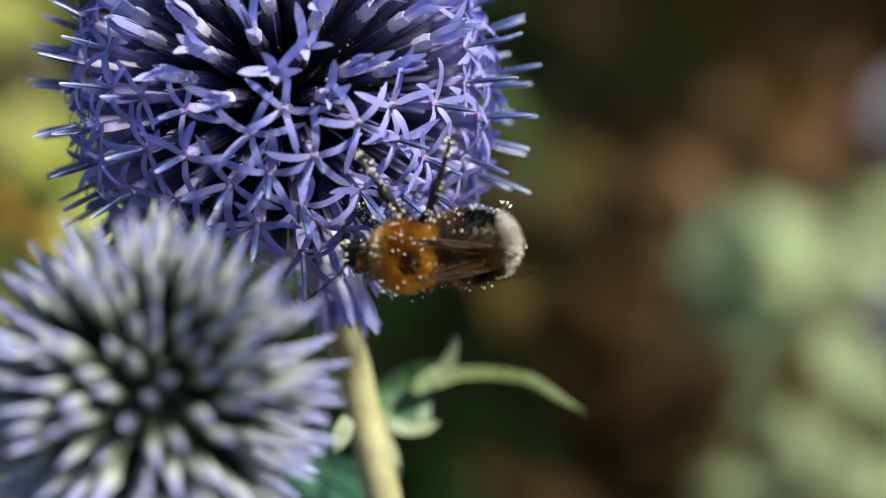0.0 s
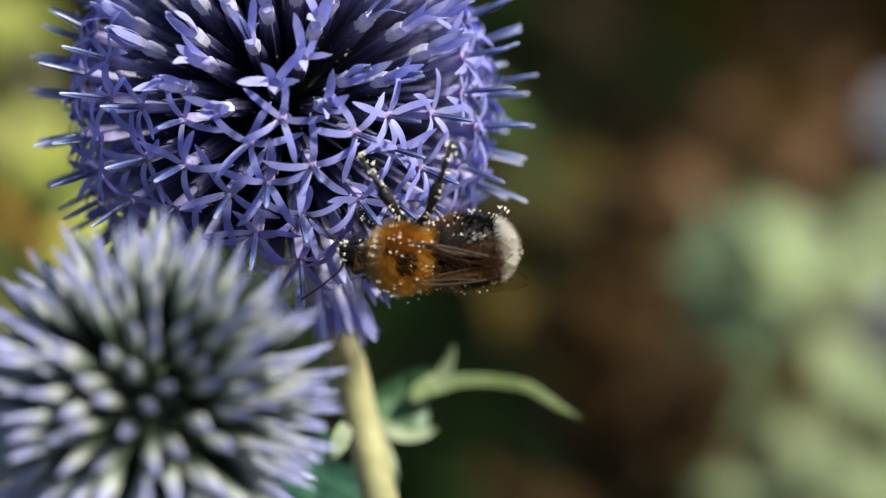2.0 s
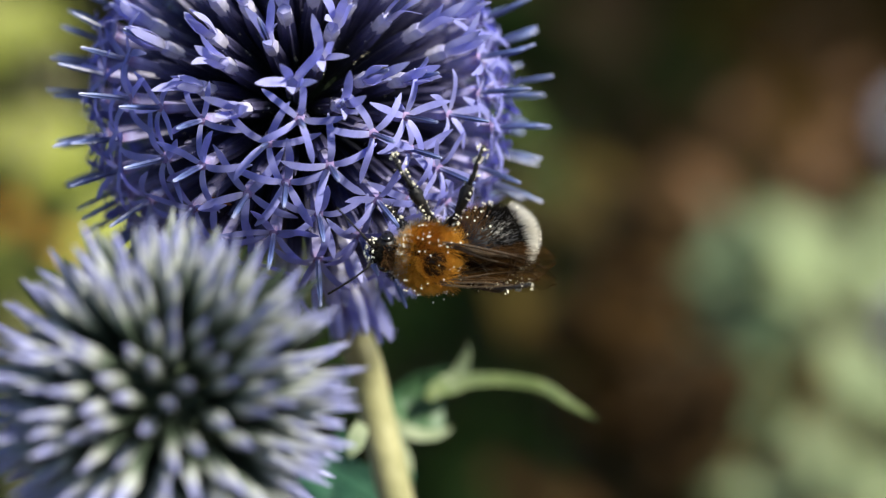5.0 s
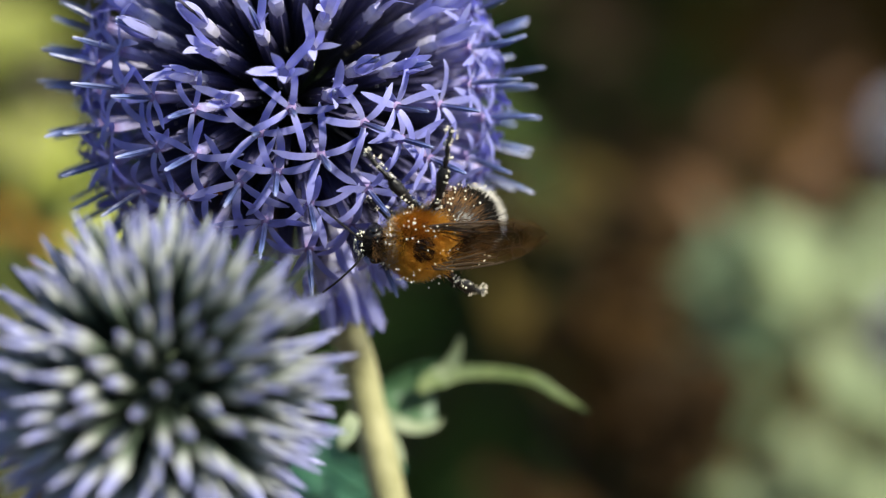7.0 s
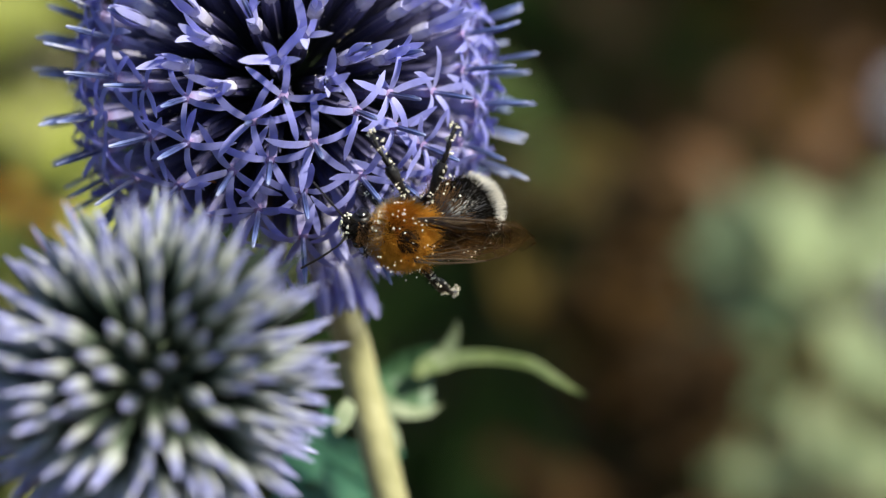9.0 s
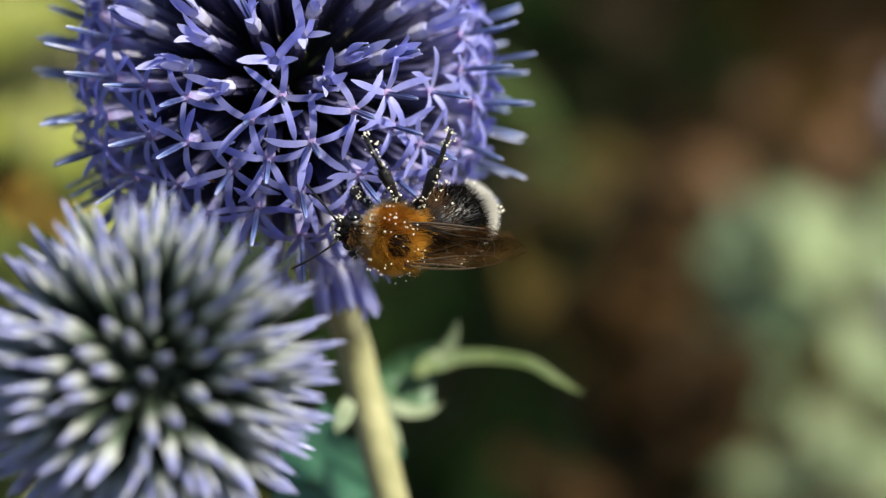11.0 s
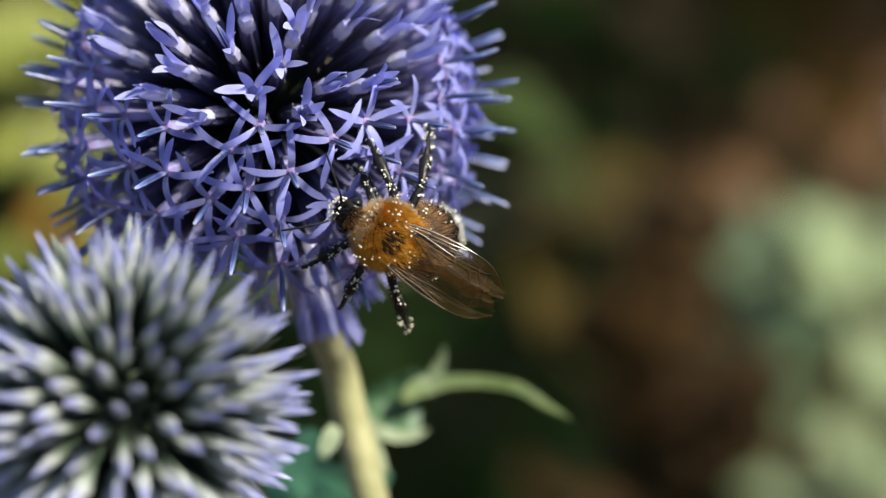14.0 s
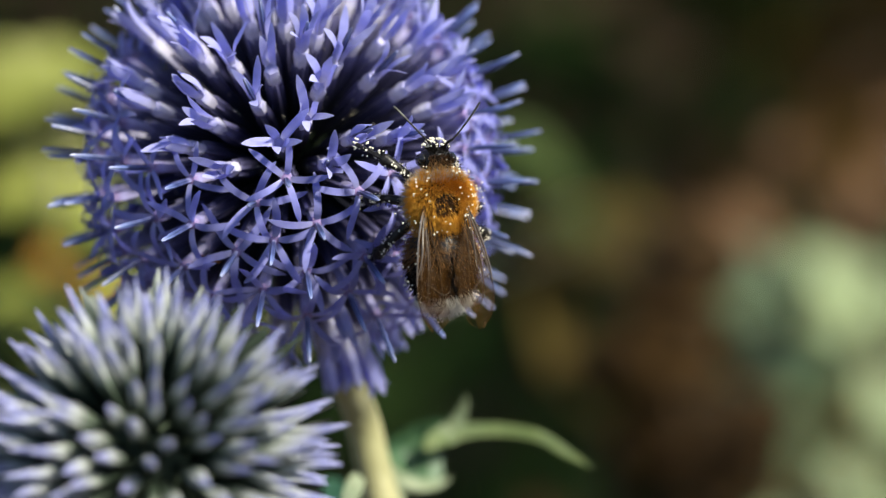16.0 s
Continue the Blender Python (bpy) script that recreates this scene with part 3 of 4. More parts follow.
DEAD_AT = scatter((0.0427, 0.2953, 0.6813), (0.013, 0.02, 0.013), 17, 95) + scatter((0.0467, 0.286, 0.6558), (0.014, 0.02, 0.015), 19, 96) + scatter((0.0367, 0.2805, 0.6407), (0.016, 0.02, 0.009), 11, 98)
plant("withered_plant", "dull brown dead leaves hanging on a dry stalk", "plant", M_DEAD, DEAD_AT, Vector((0.036, 0.36, 0)), 16, 5.0, 53, curl=1.4)
plant("olive_plant", "dull olive-brown leaves on a thin stalk", "plant", M_DULL, scatter((0.0296, 0.2956, 0.6822), (0.011, 0.02, 0.018), 13, 97), Vector((0.016, 0.36, 0)), 17, 5.5, 54)


def orange_flower():
    top = new("orange_flower")
    top.location = (-0.0541, 0.2363, 0.7064)
    me = leaf_mesh("petal", M_ORANGE, 7, 1.7, 0.5, 81)
    for k in range(13):
        put("petal", me, top, pose(0, 0, 0, 50, 0, 15) @ pose(0, 0, 0, 0, -12 - 8 * (k % 2), k * 27.7))
    put("disc", Build().ball((0, 0, 0), (1.9, 1.9, 1.0), rows=6, cols=10).done("disc", M_BROWN), top, pose(0, 0, 0, 50, 0, 15))
    path = smooth_path([(0, 0, 0), (-0.004, 0.006, -0.05), (-0.008, 0.01, -0.7064)])
    stem("stem", path, [0.0012] * len(path), top)
    return tagged(top, "orange daisy flower on a thin green stem", "flower")


orange_flower()


def shrub(place, size, count, seed, label, mat=None):
    """A dense dark shrub: twigs and hundreds of small leaves."""
    top = new("shrub")
    top.location = place
    r = random.Random(seed)
    b = Build()
    mat = mat or M_DARK
    lf = leaf_mesh("shrub_leaf", mat, 48, 15, 0.7, seed)
    lv, lfc = [Vector(v.co) / MM for v in lf.vertices][:65], [tuple(p.vertices) for p in lf.polygons if max(p.vertices) < 65]
    for _ in range(count):
        p = Vector((r.uniform(-1, 1) * size[0], r.uniform(-1, 1) * size[1], r.uniform(0.05, 1) * size[2])) / MM
        m = Matrix.Translation(p) @ pose(0, 0, 0, r.uniform(-40, 40), r.uniform(-30, 50), r.uniform(0, 360)) @ Matrix.Scale(r.uniform(0.7, 1.5), 4)
        b.add([m @ v for v in lv], lfc)
    for _ in range(24):
        x, y = r.uniform(-1, 1) * size[0] * 900, r.uniform(-1, 1) * size[1] * 900
        t = Build().tube(smooth_path([(x * 0.4, y * 0.4, 0), (x * 0.7, y * 0.8, size[2] * 500), (x, y, size[2] * 950)], 4), [6 - 0.5 * k for k in range(9)], 6)
        put("branch", t.done("branch", M_TWIG), top)
    put("crown", b.done("crown", mat), top)
    return tagged(top, label, "shrub", "shrubs behind")


def shade_tree(place, height, spread, seed):
    """An unseen tree, added beside the bed so that its crown keeps the sun off the soil and the shrubs."""
    top = new("tree")
    top.location = place
    r = random.Random(seed)
    trunk = smooth_path([(0, 0, 0), (0.05, 0.03, height * 0.45), (-0.04, 0.05, height)], 6)
    stem("trunk", trunk, [0.11 - 0.07 * k / len(trunk) for k in range(len(trunk))], top, M_TWIG)
    b = Build()
    lf = leaf_mesh("tree_leaf", M_DARK, 110, 42, 0.6, seed)
    lv, lfc = [Vector(v.co) / MM for v in lf.vertices][:65], [tuple(p.vertices) for p in lf.polygons if max(p.vertices) < 65]
    for k in range(9):
        a = k * 2.4
        end = Vector((math.cos(a) * spread * r.uniform(0.5, 0.9), math.sin(a) * spread * r.uniform(0.5, 0.9), height + r.uniform(-0.5, 0.4)))
        stem("limb", smooth_path([(0, 0.03, height * 0.6), end * 0.5 + Vector((0, 0, height * 0.42)), end], 5), [0.045 - 0.0035 * j for j in range(11)], top, M_TWIG)
    for _ in range(800):
        d = Vector((r.gauss(0, 1), r.gauss(0, 1), r.gauss(0, 1))).normalized() * r.random() ** 0.4
        p = Vector((d.x * spread, d.y * spread, height + d.z * 0.8)) / MM
        m = Matrix.Translation(p) @ pose(0, 0, 0, r.uniform(-50, 50), r.uniform(-40, 50), r.uniform(0, 360)) @ Matrix.Scale(r.uniform(0.7, 1.5), 4)
        b.add([m @ v for v in lv], lfc)
    put("crown", b.done("crown", M_DARK), top)
    return tagged(top, "unseen dark leafy tree added to shade the bed", "tree")


shade_tree(Vector((1.92, 0.85, 0)), 3.0, 1.12, 65)
shrub(Vector((-0.18, 1.30, 0)), (0.34, 0.25, 0.70), 1500, 61, "dark green shrub in deep shade")
shrub(Vector((0.46, 1.25, 0)), (0.34, 0.25, 0.66), 1400, 64, "dry brown shrub in deep shade", M_DRY)
shrub(Vector((-1.1, 1.3, 0)), (0.6, 0.3, 0.7), 500, 62, "dark green shrub in deep shade")
shrub(Vector((1.2, 1.4, 0)), (0.6, 0.3, 0.7), 500, 63, "dark green shrub in deep shade")


# ---- the curled stem leaf ----
def stem_leaf():
    top = new("thistle_leaf")
    top.location = (0.0064, 0.013, 0.7669)
    # the hollow of the blade, from its upper edge through its middle to its lower edge
    edges = [smooth_path(p, 6) for p in (
        [(-0.8, -5.3, 5.3), (0.8, -4.0, 6.2), (2.5, -2.7, 6.7), (5.0, -1.6, 6.7)],
        [(-0.6, -4.5, 4.6), (1.1, -1.5, 3.7), (2.8, -0.7, 3.5), (4.4, -1.2, 3.8)],
        [(-0.3, -6.0, 5.0), (0.6, -6.0, 3.4), (2.1, -5.4, 2.1), (4.6, -3.9, 1.8)])]
    v, f, n = [], [], len(edges[0])
    rows = 10
    for j in range(rows + 1):
        q = j / rows
        for k in range(n):
            v.append(edges[0][k] * (1 - q) ** 2 + edges[1][k] * 2 * q * (1 - q) + edges[2][k] * q * q + Vector((0, 0.12 * math.sin(1.7 * k + 5 * q), 0.1 * math.sin(2.3 * k))))
    m = len(v)
    v += [p + Vector((0, 0.22, -0.08)) for p in v]
    for j in range(rows):
        for k in range(n - 1):
            a = j * n + k
            f += [(a, a + 1, a + n + 1, a + n), (m + a, m + a + n, m + a + n + 1, m + a + 1)]
    for j in range(rows):
        for k in (0, n - 1):
            a = j * n + k
            f.append((a, a + n, m + a + n, m + a))
    for k in range(n - 1):
        for a in (k, rows * n + k):
            f.append((a, m + a, m + a + 1, a + 1))
    put("blade", Build().add(v, f).done("blade", M_LEAF), top)
    def strap(name, pts, widths, up, fold, mat, label=""):
        path = smooth_path(pts, 6)
        w = [widths[min(k // 6, len(widths) - 2)] * (1 - (k % 6) / 6) + widths[min(k // 6 + 1, len(widths) - 1)] * (k % 6) / 6 for k in range(len(path) - 1)] + [widths[-1]]
        put(name, Build().blade(path, w, 0.22, up, fold).done(name, mat), top, label=label)
    strap("rim", [(-0.3, -6.1, 5.0), (0.4, -6.3, 3.8), (1.4, -6.0, 2.8), (2.7, -5.7, 2.3), (4.1, -4.6, 1.9), (5.3, -3.7, 2.1)], (0.25, 0.5, 0.6, 0.6, 0.45, 0.04), (-0.1, -0.7, 0.7), 0.3, M_LEAF_PALE, "pale turned-over lower edge")
    strap("tip", [(3.2, -4.9, 5.1), (4.0, -4.1, 5.7), (5.2, -3.0, 5.8), (6.9, -2.5, 5.9), (9.6, -2.4, 5.9), (12.8, -3.1, 5.6), (15.0, -4.0, 4.5), (17.4, -5.0, 3.3)], (0.35, 0.75, 0.95, 0.62, 0.55, 0.50, 0.40, 0.06), (0, -0.75, 0.65), 0.3, M_LEAF_RIM, "long pale green drooping leaf tip")
    strap("lobe", [(5.7, -2.4, 5.9), (6.1, -2.1, 6.9), (6.5, -1.9, 8.0), (6.6, -1.9, 8.9)], (0.85, 0.6, 0.3, 0.03), (0, -1, 0.1), 0.25, M_LEAF_PALE)
    strap("lobe", [(0.4, -7.5, 3.8), (1.0, -9.0, 2.5), (1.5, -9.9, 1.6), (2.0, -10.4, 0.8)], (0.25, 0.6, 0.55, 0.05), (0.3, -0.9, 0.2), 0.3, M_LEAF_PALE)
    return tagged(top, "curled spiny green thistle leaf with a long tip", "leaf")


stem_leaf()


def low_leaves():
    """Broad blue-green leaves low on the stem."""
    top = new("thistle_leaf")
    top.location = (0.0066, 0.0062, 0.7624)
    me = leaf_mesh("blade", material("blue_green_leaf", ((0.03, 0.12, 0.075), (0.08, 0.20, 0.12)), 120, 0.5, 0.3, sheer=0.2), 13, 3.2, 0.7, 71, 2)
    put("blade", me, top, pose(0, 0, 0, 68) @ pose(0, 0, 0, 0, 0, 148))
    put("blade", me, top, pose(0.0, 0.003, -0.001, 70) @ pose(0, 0, 0, 0, 0, 84) @ Matrix.Scale(0.4, 4))
    put("blade", me, top, pose(0, 0.001, -0.001, 50) @ pose(0, 0, 0, 0, 0, 195))
    lobe = smooth_path([(-2.1, -6.6, 11.0), (-2.5, -7.8, 10.5), (-2.9, -9.1, 10.0), (-3.2, -9.4, 9.2)], 5)
    put("lobe", Build().blade(lobe, [0.75 * math.sin(math.pi * (0.2 + 0.78 * k / (len(lobe) - 1))) + 0.03 for k in range(len(lobe))], 0.15, (0.2, -0.9, 0.3), 0.25).done("lobe", M_LEAF_PALE), top, label="pale pointed lobe")
    return tagged(top, "broad blue-green lobed thistle leaf on the stem", "leaf")


low_leaves()


# ---- the bumblebee ----
def fur(surface, count, length, width, lean, seed, keep=None):
    """Hairs on an ellipsoid given by (centre, radii): thin three-sided spikes that lean along lean."""
    (c, rad), r, b = surface, random.Random(seed), Build()
    c, rad = Vector(c), Vector(rad)
    v, f = [], []
    while len(f) < count * 3:
        d = Vector((r.gauss(0, 1), r.gauss(0, 1), r.gauss(0, 1))).normalized()
        if keep and not keep(d, r):
            continue
        root = c + Vector((d.x * rad.x, d.y * rad.y, d.z * rad.z)) * 0.97
        n = Vector((d.x / rad.x, d.y / rad.y, d.z / rad.z)).normalized()
        g = (n + Vector(lean) + Vector((r.gauss(0, 0.22), r.gauss(0, 0.22), r.gauss(0, 0.22)))).normalized()
        u = g.orthogonal().normalized()
        w = g.cross(u)
        ln, o = length * r.uniform(0.6, 1.2), len(v)
        v += [root + u * width, root - u * width * 0.5 + w * width * 0.86, root - u * width * 0.5 - w * width * 0.86, root + g * ln]
        f += [(o, o + 1, o + 3), (o + 1, o + 2, o + 3), (o + 2, o, o + 3)]
    b.v, b.f, b.i = v, f, [0] * len(f)
    return b


def grains(surface, count, lift, seed, keep=None, big=0.10):
    (c, rad), r, b = surface, random.Random(seed), Build()
    while len(b.v) < count * 24:
        d = Vector((r.gauss(0, 1), r.gauss(0, 1), r.gauss(0, 1))).normalized()
        if keep and not keep(d, r):
            continue
        k = 1 + lift * r.uniform(0.6, 1.15)
        b.ball((c[0] + d.x * rad[0] * k, c[1] + d.y * rad[1] * k, c[2] + d.z * rad[2] * k), [r.uniform(0.5, 1.0) * big] * 3, rows=3, cols=6)
    return b


def wing_meshes(length, width, seed, hind=False):
    """Membrane and veins of a wing along -x, hinge at the origin, leading edge towards +y; round-tipped, with a worn and ragged hem."""
    n, cols, v, f = 30, 13, [], []
    r = random.Random(seed)
    nicks = [(r.uniform(0.55, 0.96), r.uniform(0.010, 0.022), r.uniform(0.06, 0.17)) for _ in range(5)]

    def half(s):
        k = min(1, s / 0.66)
        full = 0.10 + 0.80 * k * k * (3 - 2 * k)
        turn = 1 - math.sqrt(max(0, 1 - (max(0, s - 0.66) / 0.345) ** 2))
        lead = width * (0.12 * math.sin(math.pi * s ** 0.8) - 0.44 * turn)
        hem = sum(d * math.exp(-((s - c) / w) ** 2) for c, w, d in nicks) + 0.025 * math.sin(31 * s + seed) * max(0, s - 0.4)
        return lead, min(lead - 0.02, -width * (full - 0.38 * turn - hem * (1 - turn)))

    def lift(s, q):
        fold = 0.10 * math.sin(9 * q + 2 * s) + 0.05 * math.sin(23 * q - 5 * s + seed) + 0.035 * math.sin(17 * s + 8 * q)
        return fold * min(1, 3 * s) + 0.25 * math.sin(3.14 * s)

    for j in range(n + 1):
        s = 1 - (1 - j / n) ** 1.5
        a, t = half(s)
        for k in range(cols):
            q = k / (cols - 1)
            worn = 1 - 0.016 * max(0, s - 0.8) / 0.2 * (1 + math.sin(13 * q + seed) + 0.6 * math.sin(23 * q))
            v.append((-length * s * worn, a + (t - a) * q, lift(s, q)))
    top = len(v)
    v += [(x, y, z - 0.02) for x, y, z in v]
    for j in range(n):
        for k in range(cols - 1):
            a = j * cols + k
            f.append((a, a + cols, a + cols + 1, a + 1))
            f.append((top + a, top + a + 1, top + a + cols + 1, top + a + cols))
    mem = Build().add(v, f).done("membrane", M_WING)

    def on(s, q):
        a, t = half(s)
        return (-length * s, a + (t - a) * q, 0.03 + lift(s, q))

    b, edge = Build(), Build()
    lines = [[(0, 0), (0.25, 0.0), (0.5, 0.0), (0.66, 0.01)], [(0, 0.35), (0.2, 0.20), (0.4, 0.13), (0.58, 0.04)], [(0.04, 0.5), (0.2, 0.40), (0.38, 0.36), (0.52, 0.33)],
             [(0.66, 0.01), (0.78, 0.02), (0.90, 0.10)], [(0.52, 0.33), (0.69, 0.30), (0.80, 0.26), (0.86, 0.06)], [(0.06, 0.7), (0.26, 0.64), (0.48, 0.62), (0.70, 0.66)],
             [(0.40, 0.13), (0.46, 0.34), (0.42, 0.62), (0.46, 0.96)], [(0.60, 0.04), (0.63, 0.31), (0.70, 0.66), (0.66, 0.97)], [(0.24, 0.18), (0.28, 0.38), (0.22, 0.65)],
             [(0.05, 0.85), (0.22, 0.92), (0.44, 0.98)], [(0.74, 0.03), (0.73, 0.28), (0.79, 0.62)], [(0.70, 0.66), (0.79, 0.62), (0.80, 0.27)]]
    for k, ln in enumerate(lines[: 7 if hind else 12]):
        pts = smooth_path([on(*q) for q in ln], 5)
        w = (0.11, 0.10, 0.075)[k] if k < 3 else 0.040
        (edge if k < 3 else b).tube(pts, [w * (1 - 0.55 * j / len(pts)) for j in range(len(pts))], 6)
    return mem, b.done("vein", M_VEIN), edge.done("vein", M_EDGE_VEIN)


def leg_meshes(scale, seed):
    """Femur, then tibia and tarsus, outwards along +x and down."""
    s = scale
    knee, ankle = Vector((2.3, 0, 0.75)) * s, Vector((4.5, 0.3, 0.1)) * s
    femur = Build().tube([(0, 0, 0), Vector((0.8, 0, 0.2)) * s, Vector((1.6, 0, 0.5)) * s, knee], [0.28, 0.38, 0.36, 0.24], 8)
    tibia = Build().tube([knee, knee.lerp(ankle, 0.4), knee.lerp(ankle, 0.8), ankle], [0.24, 0.38, 0.52, 0.30], 8)
    t = [ankle, ankle + Vector((0.8, 0.1, -0.25)) * s, ankle + Vector((1.4, 0.25, -0.5)) * s, ankle + Vector((1.9, 0.3, -0.85)) * s, ankle + Vector((2.3, 0.3, -1.3)) * s]
    tarsus = Build()
    for k in range(4):
        tarsus.tube([t[k], t[k].lerp(t[k + 1], 0.7), t[k + 1]], [0.16, 0.24 - 0.02 * k, 0.13], 6)
    r = random.Random(seed)
    dust, hair = Build(), Build()
    for k in range(58):
        a, c = (knee, ankle) if r.random() < 0.5 else ((ankle, t[4]) if r.random() < 0.75 else (Vector((0.6, 0, 0.2)), knee))
        p = a.lerp(c, r.random()) + Vector((r.gauss(0, 1), r.gauss(0, 1), r.gauss(0, 1))).normalized() * r.uniform(0.25, 0.45)
        for _ in range(r.choice((1, 1, 2, 3, 5))):
            dust.ball(p + Vector((r.gauss(0, 0.10), r.gauss(0, 0.10), r.gauss(0, 0.10))), [r.uniform(0.05, 0.115)] * 3, rows=3, cols=5)
    for k in range(260):
        p = Vector((0, 0, 0)).lerp(knee, r.random()) if r.random() < 0.45 else knee.lerp(ankle, r.random())
        d = Vector((r.gauss(0, 1) + 0.6, r.gauss(0, 1), r.gauss(0, 1))).normalized()
        hair.tube([p + d * 0.2, p + d * r.uniform(0.6, 0.85)], [0.022, 0.008], 3)
    return (femur.done("leg", M_CHITIN), tibia.done("tibia", M_CHITIN), tarsus.done("tarsus", M_CHITIN), hair.done("bristles", M_BLACKFUR), dust.done("pollen", M_POLLEN))


def bumblebee():
    bee = new("bumblebee")
    tagged(bee, "tree bumblebee with ginger thorax and white tail, dusted with pollen", "bumblebee")
    parts = {}
    # thorax
    rad = (2.2, 2.35, 2.1)
    th = put("thorax", Build().ball((0, 0, 0), rad, rows=14, cols=20).done("thorax", M_CHITIN), bee)
    body = ((0, 0, 0), rad)
    def spot(d):
        return ((d.x + 0.14) / 0.40) ** 2 + (d.y / 0.38) ** 2 < 1 and d.z > 0
    put("fur", fur(body, 7500, 0.82, 0.026, (-0.45, 0, 0.1), 1, lambda d, r: d.z > 0.10 + 0.12 * r.random() and not (spot(d) and r.random() < 0.90)).done("fur", M_GINGER), th, label="dense ginger fur")
    put("fur", fur(body, 650, 1.4, 0.024, (-0.8, 0, 0.25), 21, lambda d, r: d.x < -0.42 and d.z > 0.0).done("fur", M_GINGER), th, label="long ginger fringe over the waist")
    put("fur", fur(body, 600, 0.85, 0.026, (0.5, 0, 0.3), 22, lambda d, r: d.x > 0.55 and d.z > -0.1).done("fur", M_GREYFUR), th, label="pale buff collar")
    put("fur", fur(body, 2200, 0.78, 0.030, (-0.3, 0, -0.1), 2, lambda d, r: -0.6 < d.z < 0.25).done("fur", M_GREYFUR), th, label="pale grey-buff side fur")
    put("fur", fur(body, 420, 0.6, 0.032, (-0.5, 0, 0), 3, lambda d, r: spot(d)).done("fur", M_DARKFUR), th, label="thin dark fur on the back")
    put("pollen", grains(body, 95, 0.46, 4, lambda d, r: d.z > (0.5 if r.random() < 0.4 else 0.0) and noise.noise(d * 3.4) > 0.0, 0.088).done("pollen", M_POLLEN), th, label="cream pollen grains")
    # head
    hd = put("head", Build().ball((0, 0, 0), (0.95, 1.38, 1.2), rows=12, cols=16).done("head", M_CHITIN), bee, pose(3.05 * MM, 0, -0.1 * MM))
    hb = ((0, 0, 0), (0.95, 1.38, 1.2))
    put("fur", fur(hb, 520, 0.6, 0.03, (0.2, 0, 0.5), 5, lambda d, r: abs(d.y) < 0.55 and d.z > -0.2).done("fur", M_BLACKFUR), hd)
    put("fur", fur(hb, 420, 0.75, 0.03, (-0.2, 0, 0.6), 15, lambda d, r: d.x < 0.3 and d.z > 0.1 and abs(d.y) < 0.6).done("fur", M_BROWNFUR), hd, label="brown collar fur")
    put("face_pollen", grains(((0.85, 0, 0.1), (0.6, 0.8, 0.9)), 60, 0.30, 6, lambda d, r: d.x > 0.0, 0.105).done("face_pollen", M_POLLEN), hd, label="clotted cream pollen on the face")
    for s in (-1, 1):
        put("eye", Build().ball((0.05, s * 1.12, 0.05), (0.50, 0.40, 0.90), rows=10, cols=12).done("eye", M_EYE), hd, label="glossy black eye")
        an = Build().tube(smooth_path([(0.85, s * 0.35, 0.5), (1.25, s * 0.75, 1.2), (1.5, s * 1.1, 1.45), (2.7, s * 2.2, 1.5), (4.0, s * 3.3, 1.2)], 5), [0.10 if k < 9 else 0.08 for k in range(21)], 6)
        put("antenna", an.done("antenna", M_CHITIN), hd)
    put("tongue", Build().tube([(0.7, 0, -0.9), (1.2, 0, -1.9), (0.9, 0, -2.9)], [0.2, 0.15, 0.06], 6).done("tongue", M_CHITIN), hd)
    # abdomen, hinged behind the thorax
    ab_rad, ab_c = (3.35, 2.5, 2.25), (-2.95, 0, -0.1)
    taper = lambda p: Vector((p.x, p.y * (1 + 0.10 * p.x), p.z * (1 + 0.08 * p.x)))
    ab = put("abdomen", Build().ball(ab_c, ab_rad, rows=16, cols=20, shape=taper).done("abdomen", M_CHITIN), bee, pose(-1.75 * MM, 0, -0.35 * MM))
    sf = (ab_c, ab_rad)
    put("fur", fur(sf, 2100, 1.1, 0.028, (-0.7, 0, 0.1), 7, lambda d, r: d.x > 0.0 + 0.25 * r.random()).done("fur", M_BROWNFUR), ab, label="brown and buff hair bands")
    put("fur", fur(sf, 2600, 0.7, 0.035, (-0.8, 0, 0), 8, lambda d, r: -0.72 < d.x < 0.25).done("fur", M_BLACKFUR), ab, label="short black hair")
    put("fur", fur(sf, 2600, 0.95, 0.028, (-0.25, 0, 0), 9, lambda d, r: d.x < -0.69 + 0.06 * r.random()).done("fur", M_WHITEFUR), ab, label="white tail hair")
    put("pollen", grains(sf, 85, 0.26, 10, lambda d, r: (abs(d.y) > 0.6 or d.x < -0.85) and noise.noise(d * 3) > -0.05, 0.10).done("pollen", M_POLLEN), ab, label="cream pollen grains")
    parts["abdomen"] = ab
    # wings: fore and hind on each side
    fore, hind = wing_meshes(9.3, 3.2, 1), wing_meshes(7.4, 2.5, 2, True)
    for s, key in ((-1, "right"), (1, "left")):
        flip = Matrix.Diagonal((1, s, 1, 1))
        w = put("wing", bpy.data.meshes.new("wing"), bee)
        parts["wing_" + key] = w
        for nm, (mem, vein, edge), m in (("forewing", fore, pose(0, 0, 0)), ("hindwing", hind, pose(-0.7 * MM, -0.4 * MM, -0.35 * MM, 0, 0, 0))):
            mm = flip @ m
            a = w if nm == "forewing" else put(nm, bpy.data.meshes.new(nm), w)
            bm = bmesh.new()
            bm.from_mesh(mem)
            bm.transform(mm)
            if s < 0:
                bmesh.ops.reverse_faces(bm, faces=bm.faces)
            bm.to_mesh(a.data)
            bm.free()
            a.data.materials.append(M_WING)
            for lines in (vein, edge):
                a2 = lines.copy()
                a2.transform(mm)
                put("vein", a2, w)
